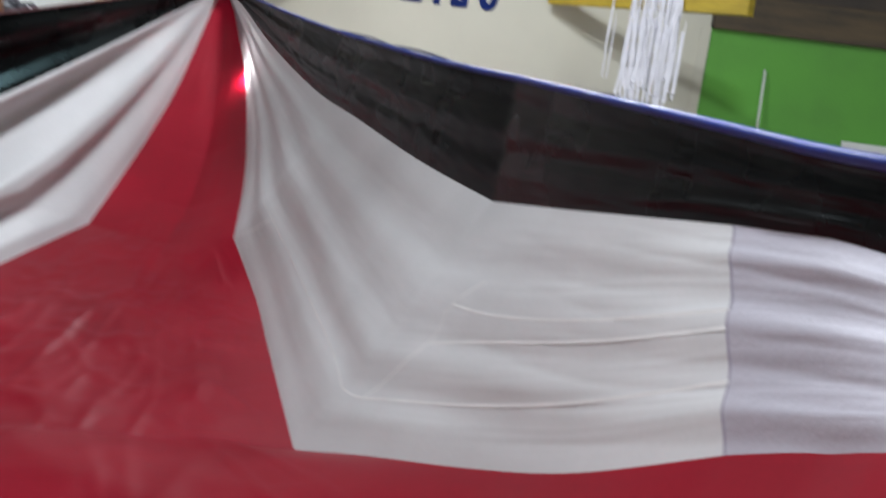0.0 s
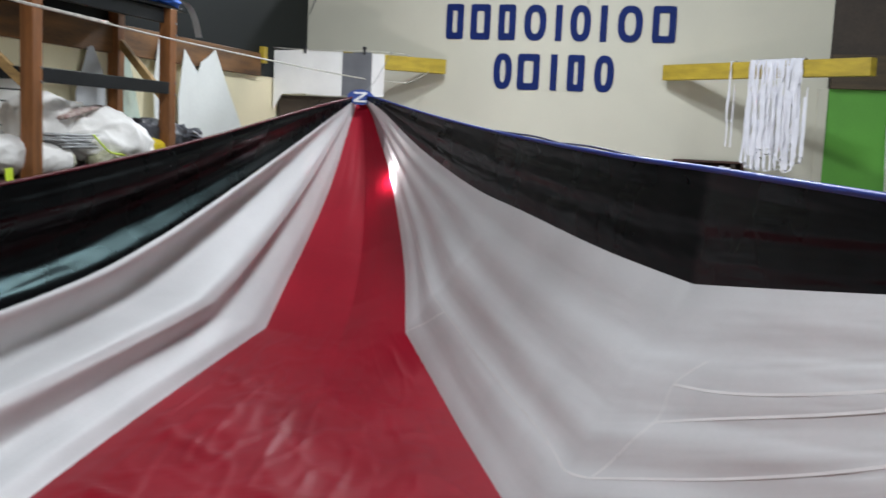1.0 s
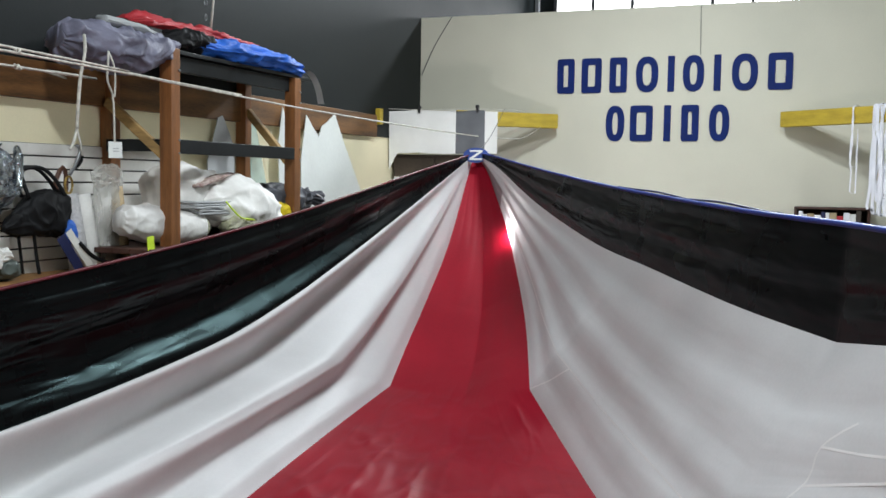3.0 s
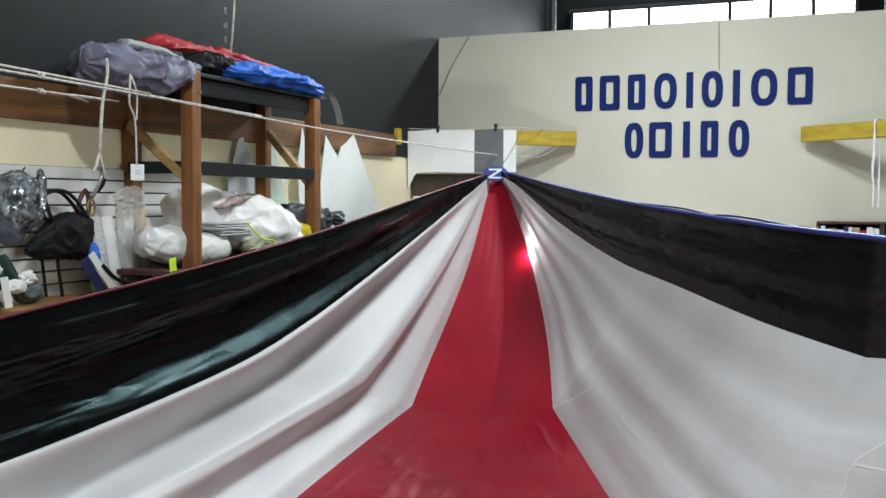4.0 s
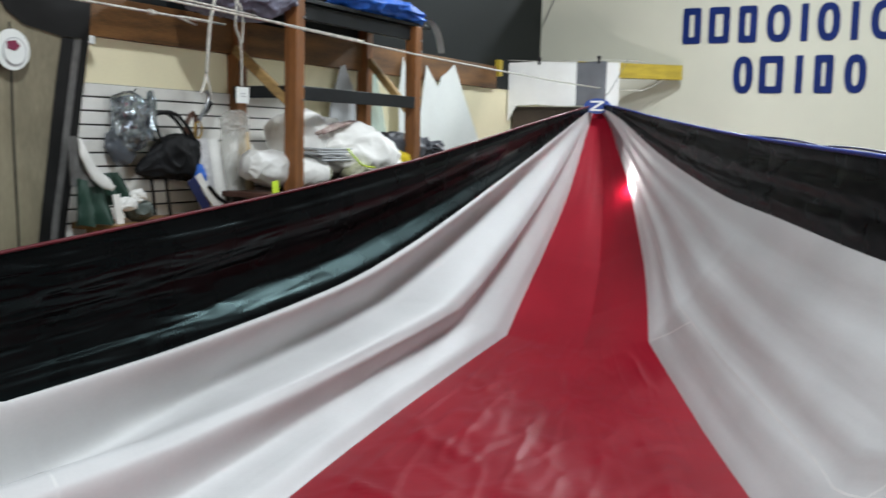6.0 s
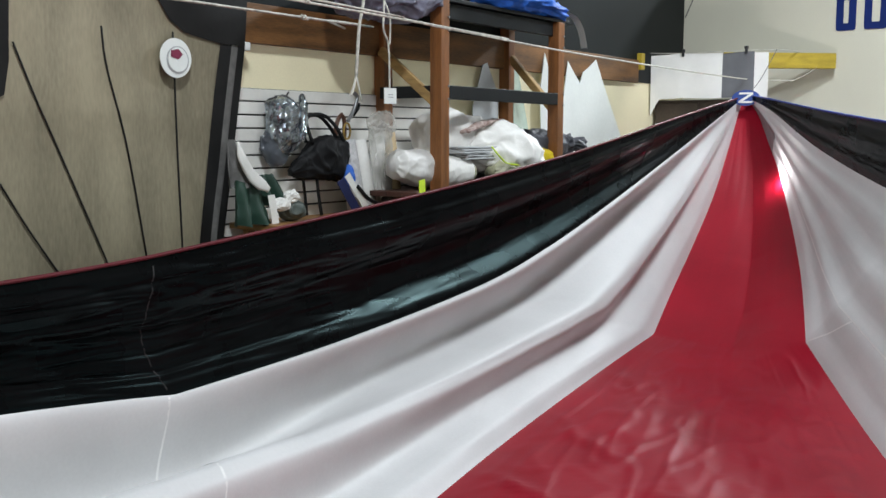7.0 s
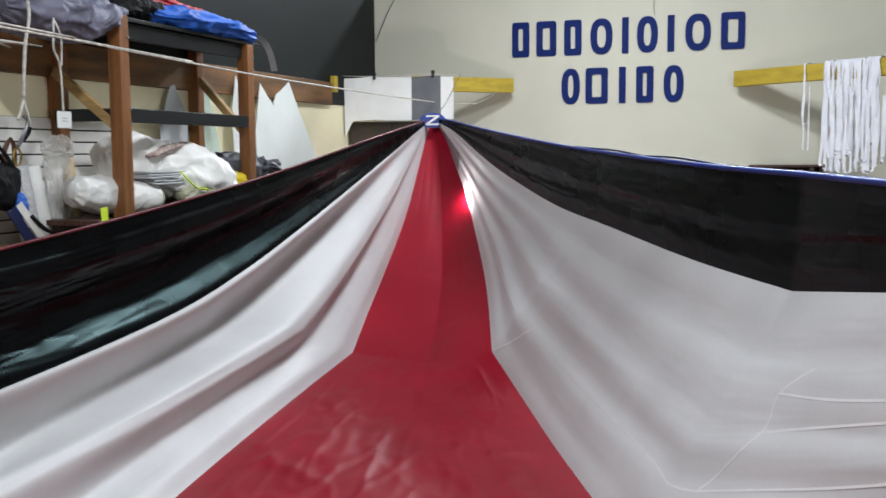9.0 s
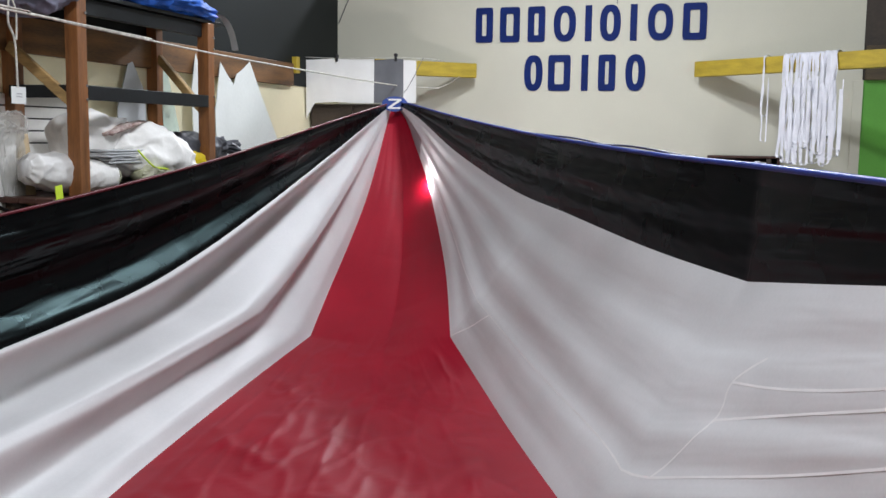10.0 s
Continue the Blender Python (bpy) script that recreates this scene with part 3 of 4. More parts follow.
# ---- the striped cloth, its line and what stands behind it ----
hang = thing("striped_cloth", 0, 7.65, 0, "white cloth with a dark grey stripe clipped to a line", "cloth")
def hanging(x0, x1, z0, z1, mat, name, tail=False):
    bm = bmesh.new()
    rows = []
    n, k2 = max(4, int((x1 - x0) * 30)), 14
    for i in range(n + 1):
        x = x0 + (x1 - x0) * i / n
        row = []
        for k in range(k2 + 1):
            low = z0 - (0.17 * max(0, 1 - (x - x0) / 0.09) if tail else 0)
            z = z1 - 0.012 * math.sin(math.pi * ((x + 1.22) / 0.63 % 1)) + (low - z1) * k / k2
            y = 0.012 * noise.noise(Vector((x * 5, z * 1.5, 2))) + 0.004 * noise.noise(Vector((x * 18, z * 4, 6)))
            row.append(bm.verts.new((x, y, z)))
        rows.append(row)
    for a, b in zip(rows[:-1], rows[1:]):
        for k in range(k2):
            bm.faces.new((a[k], a[k + 1], b[k + 1], b[k]))
    part(name, bm, mat, hang, smooth=True)


hanging(-1.555, -0.82, 1.95, 2.385, CLOTH_WHITE, "white_part", True)
hanging(-0.82, -0.51, 1.95, 2.375, CLOTH_GREY, "grey_stripe")
hanging(-0.51, -0.375, 1.95, 2.365, CLOTH_WHITE, "white_part")
for x in (-1.22, -0.59):
    clip = thing("spring_clip", x, 7.65, 2.35, "small black spring clip gripping the cloth", "clip", "cloth clips")
    part("jaw", box(-0.012, -0.012, 0, 0.012, 0.012, 0.045, 0.003), STEEL, clip)
    part("grip", box(-0.016, -0.02, 0.045, 0.016, 0.02, 0.075, 0.006), STEEL, clip)
cord("cloth_line", [(-1.57, 7.65, 2.4), (-1.22, 7.65, 2.385), (-0.59, 7.65, 2.385), (-0.3, 7.9, 2.39), (-0.25, 8.2, 2.385)], 0.004, ROPE, "thin line carrying the striped cloth")
stub = thing("wall_cleat", WALL_X, 7.36, 2.22, "small ochre wooden cleat fixed to the wall", "cleat")
part("block", box(0, -0.02, 0, 0.06, 0.06, 0.16, 0.004), YELLOW, stub)
cab = thing("dark_cabinet", -1.55, 7.75, 0, "dark painted cabinet behind the striped cloth", "cabinet")
part("body", box(0, 0, 0, 0.95, 0.7, 1.93, 0.006), BROWN_DARK, cab)
for x in (0.02, 0.485):
    door = part("door", box(x, -0.018, 0.05, x + 0.445, 0, 1.9, 0.004), BROWN_DARK, cab)
    part("handle", tube([(x + 0.4, -0.05, 1.0), (x + 0.4, -0.05, 1.12)], 0.006), STEEL_GREY, door)

# ---- shelf rack ----
rack = thing("shelf_rack", 0, 0, 0, "stained timber shelf rack holding sail bundles against the wall", "shelf rack")
for x0, y0, top in ((-1.06, 3.22, 2.43), (-1.06, 4.69, 2.4), (-1.575, 3.3, 2.4), (-1.575, 4.83, 2.4)):
    post = part("post", box(x0, y0, 0, x0 + 0.088, y0 + 0.088, top, 0.005), WOOD, rack)
    for z in (2.3, 2.22, 1.88, 1.8):
        if x0 > -1.2:
            part("bolt", tube([(x0 + 0.088, y0 + 0.075, z), (x0 + 0.095, y0 + 0.075, z)], 0.008, 8), STEEL_GREY, post)
part("rail", box(-1.01, 3.308, 1.8, -0.972, 4.69, 1.885, 0.004), BLACK_RAIL, rack, "black painted rail")
part("rail", box(-1.487, 3.25, 1.81, -1.062, 3.29, 1.885, 0.004), BLACK_RAIL, rack, "black painted rail")
part("brace", beam_between((-1.49, 3.27, 2.12), (-1.05, 3.265, 1.78), 0.038, 0.06), PINE, rack, "pale pine brace")
part("brace", beam_between((-1.49, 4.87, 2.17), (-1.05, 4.735, 1.78), 0.038, 0.06), PINE, rack, "pale pine brace")
part("top_shelf", box(-1.575, 3.2, 2.4, -0.99, 4.95, 2.425, 0.004), BLACK_RAIL, rack)
part("top_rail", box(-1.06, 3.315, 2.3, -1.02, 4.69, 2.395, 0.004), BLACK_RAIL, rack)
for k in range(5):
    part("shelf_board", box(-1.57 + k * 0.12, 2.97, 1.2, -1.455 + k * 0.12, 4.98, 1.232, 0.004), REDWOOD, rack)
part("shelf_edge", box(-0.96, 2.97, 1.13, -0.93, 4.98, 1.232, 0.004), REDWOOD, rack)


# soft things
def soft(cx, cy, cz, rx, ry, rz, crease, seed, square=2.6, detail=5.0, rz_turn=0, rx_turn=0, level=5):
    """A stuffed or crumpled bundle: a rounded block with creases."""
    bm = bmesh.new()
    bmesh.ops.create_icosphere(bm, subdivisions=level, radius=1)
    m = pose(cx, cy, cz, rx_turn, 0, rz_turn)
    for v in bm.verts:
        d = v.co.normalized()
        k = (abs(d.x) ** square + abs(d.y) ** square + abs(d.z) ** square) ** (-1 / square)
        p = Vector((d.x * k * rx, d.y * k * ry, d.z * k * rz))
        q = Vector((p.x * 1.2, p.y * 0.75, p.z * 1.2)) * detail + Vector((seed * 7.3, seed * 1.9, 0))
        q += Vector((noise.noise(q * 0.7), noise.noise(q * 0.7 + Vector((9, 0, 0))), noise.noise(q * 0.7 + Vector((0, 9, 0))))) * 0.9
        c = 0.9 * noise.noise(q * 0.5) - 0.9 * abs(noise.noise(q)) - 0.6 * abs(noise.noise(q * 2.1)) - 0.45 * abs(noise.noise(q * 4.3)) + 0.5
        flatten = 0.35 if d.z < -0.6 else 1
        v.co = m @ (p + d * crease * c * flatten)
    return bm


def bundle(name, label, category, mat, cx, cy, cz, rx, ry, rz, crease=0.02, seed=1, square=2.6, detail=8.0, group="", rz_turn=0, rx_turn=0, level=5):
    t = thing(name, cx, cy, cz - rz, label, category, group)
    part("cover", soft(0, 0, rz, rx, ry, rz, crease, seed, square, detail, rz_turn, rx_turn, level), mat, t, smooth=level > 4)
    return t


def sack(pts, sizes, seed, crease=0.012, along=3.0, round_=3.6, square=2.4, pleats=(), rings=72, seg=64, twist=0.0):
    """A cloth sack or roll along a line. sizes: (u, half width, half height); pleats: (u, reach, count, depth) where it is gathered."""
    line = smooth_line(pts, rings)
    bm = bmesh.new()
    loops = []
    for i, p in enumerate(line):
        u = i / rings
        for (ua, wa, ha), (ub, wb, hb) in zip(sizes[:-1], sizes[1:]):
            if u <= ub:
                break
        t = min(1, max(0, (u - ua) / (ub - ua)))
        t = t * t * (3 - 2 * t)
        w, h = wa + (wb - wa) * t, ha + (hb - ha) * t
        d = (line[min(i + 1, rings)] - line[max(i - 1, 0)]).normalized()
        side = Vector((0, 0, 1)).cross(d).normalized()
        up = d.cross(side)
        loop = []
        for k in range(seg):
            a = k * math.tau / seg
            c, q = math.cos(a), math.sin(a)
            r = (abs(c) ** square + abs(q) ** square) ** (-1 / square)
            g = Vector((c * round_ * 0.32, q * round_ * 0.32, 0)) + Vector((0, 0, u * along + twist * a))
            g = g + Vector((seed * 5.1, seed * 2.3, seed)) + Vector((noise.noise(g * 0.9 + Vector((seed, 3, 1))), noise.noise(g * 0.9 + Vector((seed, 9, 7))), noise.noise(g * 0.8 + Vector((5, seed, 2))))) * 0.7
            e = 0.9 * noise.noise(g * 0.6) + 1.1 * (1 - abs(noise.noise(g))) ** 4 + 0.4 * (1 - abs(noise.noise(g * 2.1))) ** 4 - 0.6
            for pu, reach, count, depth in pleats:
                e += depth / crease * math.exp(-((u - pu) / reach) ** 2) * math.cos(a * count + 2.5 * noise.noise(Vector((a, u * 3, seed))))
            fade = min(1.0, 0.25 + 4 * min(w, h) / 0.1 * 0.25)
            loop.append(bm.verts.new(p + side * c * r * w + up * q * r * h + (side * c + up * q) * crease * e * fade))
        loops.append(loop)
    for la, lb in zip(loops[:-1], loops[1:]):
        for k in range(seg):
            bm.faces.new((la[k], la[(k + 1) % seg], lb[(k + 1) % seg], lb[k]))
    bm.faces.new(loops[0][::-1])
    bm.faces.new(loops[-1])
    return bm


def sack_thing(name, label, category, mat, pts, sizes, seed, group="", **more):
    t = thing(name, 0, 0, 0, label, category, group)
    part("cover", sack(pts, sizes, seed, **more), mat, t, smooth=True)
    return t


# white bundles on the middle shelf
sack_thing("white_bundle", "flat-topped white sailcloth bundle stuffed on the shelf", "sail bundle", CANVAS,
           [(-1.32, 3.5, 1.54), (-1.3, 3.65, 1.57), (-1.27, 3.85, 1.59), (-1.25, 4.12, 1.6)],
           [(0, 0.08, 0.08), (0.1, 0.17, 0.16), (0.3, 0.2, 0.165), (0.7, 0.19, 0.1), (0.92, 0.14, 0.06), (1, 0.06, 0.03)], 1.3, "sail bundles", crease=0.028, along=2.5, square=3.0)
sack_thing("white_bundle", "large crumpled white sail bundle on the shelf", "sail bundle", CANVAS,
           [(-1.16, 3.72, 1.46), (-1.13, 4.0, 1.48), (-1.1, 4.25, 1.43), (-1.1, 4.5, 1.37)],
           [(0, 0.06, 0.05), (0.12, 0.14, 0.13), (0.45, 0.19, 0.2), (0.75, 0.2, 0.195), (0.93, 0.16, 0.14), (1, 0.07, 0.06)], 2.7, "sail bundles", crease=0.03, along=2.5, square=2.3)
sack_thing("white_bundle", "white sailcloth bundle pushed against the wall", "sail bundle", CANVAS,
           [(-1.38, 3.4, 1.36), (-1.38, 4.5, 1.36)], [(0, 0.08, 0.07), (0.1, 0.14, 0.12), (0.9, 0.14, 0.12), (1, 0.07, 0.06)], 6.1, "sail bundles", crease=0.02, along=7)
roll = thing("wrapped_roll", 0, 0, 0, "white sail roll in clear plastic with an open spiral end", "sail roll")
part("wrap", sack([(-1.17, 2.99, 1.4), (-1.15, 3.18, 1.375), (-1.13, 3.4, 1.345)], [(0, 0.05, 0.05), (0.1, 0.1, 0.09), (0.5, 0.125, 0.115), (1, 0.115, 0.105)], 3.4, crease=0.008, along=2, pleats=((0.0, 0.1, 9, 0.004),)), PLASTIC_WHITE, roll, smooth=True)
part("sleeve", sack([(-1.13, 3.38, 1.345), (-1.12, 3.5, 1.34), (-1.10, 3.64, 1.335)], [(0, 0.112, 0.1), (0.5, 0.116, 0.102), (1, 0.11, 0.098)], 4.2, crease=0.006, along=2), CANVAS, roll, smooth=True)
bm = bmesh.new()
for ring, (r, dz) in enumerate(((0.094, 0.0), (0.075, -0.006), (0.056, -0.012), (0.036, -0.02))):
    arc = [(-1.1 + r * 1.05 * math.cos(a), 3.65 + 0.02 * ring, 1.335 + dz + r * 0.8 * math.sin(a)) for a in [k * math.tau / 28 for k in range(29)]]
    add_tube(bm, arc, 0.007, 6)
part("spiral_end", bm, OLIVE, roll, "olive inner layers", True)
folded = thing("folded_cloth", 0, 0, 0, "grey cloth folded in layers on the bundles", "cloth")
for k, (r, y1) in enumerate(((0.043, 3.97), (0.026, 3.94), (0.011, 3.9))):
    loop = [(-0.99, 3.5, 1.46 + r)] + [(-0.985, y1 - 0.06 + (0.06 + 0.01 * k) * math.sin(a), 1.46 + r * math.cos(a)) for a in [j * math.pi / 10 for j in range(11)]] + [(-0.99, 3.55, 1.46 - r)]
    bm = bmesh.new()
    rows = [[bm.verts.new((p.x + dx, p.y + 0.012 * noise.noise(Vector((dx * 9, k, j * 0.1))), p.z + 0.006 * noise.noise(Vector((dx * 14, j * 0.2, k + 4))))) for dx in [-0.2 + 0.025 * q for q in range(9)]] for j, p in enumerate(smooth_line(loop, 40))]
    for ra, rb in zip(rows[:-1], rows[1:]):
        for q in range(8):
            bm.faces.new((ra[q], ra[q + 1], rb[q + 1], rb[q]))
    layer = part("layer", bm, CLOTH_LIGHT, folded, smooth=True)
    layer.modifiers.new("thickness", "SOLIDIFY").thickness = 0.014
strap = thing("green_strap", 0, 0, 0, "thin lime green strap trailing over the bundles", "strap")
part("webbing", tube(smooth_line([(-0.96, 3.78, 1.5), (-0.94, 3.84, 1.44), (-0.93, 3.92, 1.39), (-0.93, 4.05, 1.375), (-0.95, 4.18, 1.36)], 20), 0.006), LIME, strap, smooth=True)
sack_thing("olive_bundle", "olive and cream cloth scraps on the shelf", "cloth", OLIVE, [(-1.0, 3.82, 1.33), (-1.0, 4.05, 1.35), (-1.0, 4.35, 1.31)], [(0, 0.04, 0.03), (0.2, 0.07, 0.06), (0.7, 0.07, 0.055), (1, 0.03, 0.02)], 14, crease=0.02, along=6)
sack_thing("pattern_cloth", "rust and cream cloth tucked between bundles", "cloth", RUST, [(-1.08, 3.62, 1.6), (-1.09, 3.85, 1.655), (-1.1, 4.04, 1.685)], [(0, 0.05, 0.012), (0.5, 0.06, 0.018), (1, 0.03, 0.006)], 15, crease=0.02, along=5)
bag = thing("drawstring_bag", 0, 0, 0, "dark grey drawstring bag at the end of the shelf", "bag")
part("cover", sack([(-1.2, 4.5, 1.5), (-1.17, 4.75, 1.5), (-1.12, 5.0, 1.5), (-1.07, 5.13, 1.51), (-1.04, 5.2, 1.5)],
                   [(0, 0.06, 0.06), (0.15, 0.13, 0.11), (0.5, 0.14, 0.125), (0.78, 0.09, 0.09), (0.88, 0.035, 0.04), (1, 0.06, 0.06)], 4.5, crease=0.02, along=4, pleats=((0.86, 0.16, 10, 0.014),)), BAG_GREY, bag, smooth=True)
part("drawstring", tube(smooth_line([(-1.02, 5.12, 1.54), (-0.99, 5.17, 1.5), (-0.99, 5.16, 1.4)], 10), 0.006), TAPE, bag, smooth=True)
part("sewn_label", box(-1.03, 4.7, 1.43, -1.027, 4.78, 1.5, 0.0, None), CLOTH_LIGHT, bag)
sack_thing("yellow_bag", "bright yellow cloth bag on the shelf", "bag", YELLOW_CLOTH, [(-1.1, 4.48, 1.36), (-1.09, 4.7, 1.37), (-1.08, 4.92, 1.35)], [(0, 0.05, 0.07), (0.2, 0.09, 0.13), (0.8, 0.08, 0.1), (1, 0.04, 0.05)], 8, crease=0.015)
tag = thing("lime_tag", -0.945, 2.99, 1.234, "fluorescent yellow tag standing on the shelf edge", "tag")
part("card", box(-0.002, -0.03, -0.005, 0.002, 0.03, 0.075, 0.0, pose(0, 0, 0, 6, 0, 0)), LIME, tag)

# on top of the rack
top = thing("stuffed_bag", 0, 0, 0, "grey violet stuffed sail bag tied with cords", "bag")
part("cover", sack([(-1.24, 2.57, 2.415), (-1.2, 2.72, 2.4), (-1.17, 2.9, 2.385), (-1.12, 3.1, 2.385), (-1.06, 3.28, 2.44), (-1.02, 3.36, 2.46)],
                   [(0, 0.09, 0.07), (0.06, 0.17, 0.105), (0.3, 0.2, 0.118), (0.42, 0.185, 0.108), (0.6, 0.2, 0.125), (0.8, 0.14, 0.085), (0.94, 0.06, 0.03), (1, 0.03, 0.012)], 21.3,
                   crease=0.03, along=4.5, square=2.2, twist=0.5, pleats=((0.1, 0.07, 9, 0.009), (0.44, 0.12, 11, 0.014)), rings=110, seg=90), BAG_VIOLET, top, smooth=True)
sack_thing("red_bag", "flat red sail bag lying on the rack", "bag", RED_BAG, [(-1.36, 3.25, 2.6), (-1.33, 3.7, 2.615), (-1.3, 4.2, 2.6), (-1.28, 4.64, 2.575)],
           [(0, 0.09, 0.03), (0.08, 0.14, 0.055), (0.5, 0.15, 0.055), (0.9, 0.12, 0.04), (1, 0.05, 0.015)], 23, crease=0.04, along=5, round_=4.5, square=1.8, twist=0.6)
sack_thing("black_bag", "black cloth bag under the red one", "bag", BAG_BLACK, [(-1.33, 3.05, 2.53), (-1.33, 3.5, 2.5), (-1.3, 4.0, 2.49), (-1.28, 4.7, 2.49)], [(0, 0.1, 0.05), (0.1, 0.2, 0.09), (0.8, 0.2, 0.065), (1, 0.1, 0.05)], 24, crease=0.02, along=5)
sack_thing("blue_bag", "long bright blue sail bag lying on the rack", "bag", BLUE_BAG, [(-1.1, 3.54, 2.5), (-1.08, 3.9, 2.495), (-1.07, 4.35, 2.495), (-1.07, 4.65, 2.485), (-1.07, 4.87, 2.47)],
           [(0, 0.06, 0.02), (0.1, 0.11, 0.045), (0.45, 0.14, 0.066), (0.8, 0.14, 0.058), (0.95, 0.11, 0.045), (1, 0.06, 0.02)], 25.5, crease=0.042, along=4, round_=4.5, square=1.8, twist=0.6)
sack_thing("black_bag", "small black cloth bag beside the blue one", "bag", BAG_BLACK, [(-1.1, 3.28, 2.475), (-1.12, 3.5, 2.51), (-1.14, 3.82, 2.515)], [(0, 0.06, 0.03), (0.3, 0.12, 0.07), (0.8, 0.12, 0.07), (1, 0.05, 0.02)], 26, crease=0.022, along=5)
sack_thing("black_bag", "small black cloth bag behind the blue one", "bag", BAG_BLACK, [(-1.2, 4.5, 2.5), (-1.18, 4.7, 2.515), (-1.14, 4.98, 2.485)], [(0, 0.05, 0.03), (0.4, 0.09, 0.06), (1, 0.04, 0.02)], 27, crease=0.015, along=5)
sack_thing("pale_cloth", "pale grey cloth end lying between the bags", "cloth", CLOTH_LIGHT, [(-1.22, 2.9, 2.55), (-1.17, 3.15, 2.535), (-1.12, 3.36, 2.5)], [(0, 0.06, 0.03), (0.5, 0.06, 0.028), (1, 0.03, 0.01)], 28, crease=0.012)
tail = thing("hanging_strip", 0, 0, 0, "grey cloth strip hanging off the rack", "cloth")
bm = bmesh.new()
line = smooth_line([(-1.06, 4.86, 2.49), (-1.01, 4.96, 2.47), (-0.98, 5.03, 2.38), (-0.98, 5.1, 2.24)], 12)
for w, a, b in [(0.03, p, q) for p, q in zip(line[:-1], line[1:])]:
    bm.faces.new([bm.verts.new(c) for c in (a + Vector((-w, 0.01, 0)), a + Vector((w, 0, 0)), b + Vector((w, 0, 0)), b + Vector((-w, 0.01, 0)))])
bmesh.ops.remove_doubles(bm, verts=bm.verts, dist=0.0005)
part("strip", bm, CLOTH_LIGHT, tail, smooth=True)

# cords and tags hanging from the bag
part("tie_cord", tube(smooth_line([(-0.99, 2.5, 2.4), (-0.96, 2.47, 2.3), (-0.95, 2.42, 2.15), (-0.955, 2.4, 1.9)], 30), 0.009), ROPE, top, smooth=True)
part("tie_cord", tube(smooth_line([(-0.955, 2.4, 1.9), (-0.95, 2.37, 1.83), (-0.955, 2.35, 1.79)], 30), 0.008), ROPE, top, smooth=True)
part("tie_cord", tube(smooth_line([(-0.955, 2.4, 1.9), (-0.95, 2.42, 1.82), (-0.955, 2.44, 1.76)], 30), 0.006), ROPE, top, smooth=True)
part("tie_cord", tube(smooth_line([(-1.0, 2.7, 2.34), (-0.97, 2.66, 2.26), (-0.965, 2.65, 2.17), (-0.97, 2.7, 2.08), (-0.97, 2.71, 1.84)], 30), 0.006), ROPE, top, smooth=True)
part("tie_cord", tube(smooth_line([(-1.0, 2.7, 2.34), (-0.97, 2.715, 2.24), (-0.968, 2.71, 2.09)], 30), 0.005), ROPE, top, smooth=True)
tag = thing("paper_tag", -0.97, 2.715, 1.755, "white paper tag hanging on a cord", "tag")
part("card", box(-0.002, -0.055, 0, 0.002, 0.055, 0.09, 0.0), PAPER, tag)
for z in (0.05, 0.035):
    part("print_bar", box(0.0022, -0.02, z, 0.003, 0.025, z + 0.005), CLOTH_LIGHT, tag)
cord("ceiling_cord", [(-1.3, 4.2, 7.4), (-1.31, 4.19, 3.6), (-1.35, 4.17, 2.66)], 0.008, ROPE, "pale cord hanging from the ceiling")
chain = thing("chain", -1.5, 4.33, 2.7, "thin steel chain hanging beside the wall", "chain")
for k in range(45):
    bm = bmesh.new()
    ring = [(0.011 * math.cos(a), 0.0, 0.022 * math.sin(a)) for a in [j * math.tau / 10 for j in range(11)]]
    add_tube(bm, [Matrix.Rotation(radians(90 * (k % 2)), 4, "Z") @ Vector(p) + Vector((0, 0, k * 0.105)) for p in ring], 0.004, 5)
    part("link", bm, STEEL_GREY, chain, smooth=True)

# stretched lines
cord("rope", [(-0.62, -6.99, 2.3), (-0.6, 1.54, 2.185), (-0.6, 2.8, 2.16), (-0.6, 4.5, 2.125), (-0.6, 7.55, 2.115), (-0.15, 7.66, 2.085)], 0.0065, ROPE, "pale rope stretched above the sail", 80)
cord("rope", [(-0.64, -6.99, 2.4), (-0.6, 1.54, 2.205), (-0.598, 2.4, 2.175), (-0.6, 3.4, 2.155)], 0.006, ROPE, "second strand of the stretched rope", 60)
cord("rope", [(-1.0, -6.99, 2.2), (-1.0, 1.9, 2.18), (-1.02, 2.2, 2.185), (-1.3, 2.7, 2.2)], 0.007, ROPE, "pale rope stretched along the wall", 50)
for y in (2.02, 1.62):
    k = thing("rope_knot", -1.0 if y > 2 else -0.6, y, 2.18 if y > 2 else 2.19, "knot with loose ends in the pale rope", "knot", "rope knots")
    part("turns", tube([(0.008 * math.cos(a), 0.003 * j, 0.009 * math.sin(a)) for j, a in enumerate([q * 0.8 for q in range(16)])], 0.007), ROPE, k, smooth=True)
cord("hoist_cord", [(-0.15, 7.66, 2.085), (-0.12, 7.95, 2.15), (-0.1, 8.25, 2.235)], 0.004, ROPE, "thin cord tying the rope to the beam", 8)
cord("head_cord", [(-0.2, 6.5, 1.9), (-0.24, 7.0, 2.06), (-0.3, 7.64, 2.38)], 0.0035, DARK_CORD, "thin cord holding the head of the sail", 8)

label_card = thing("white_label", -1.53, 7.73, 1.62, "small white card label on the dark cabinet", "label")
part("card", box(0, -0.004, 0, 0.07, 0, 0.08, 0.0), PAPER, label_card)

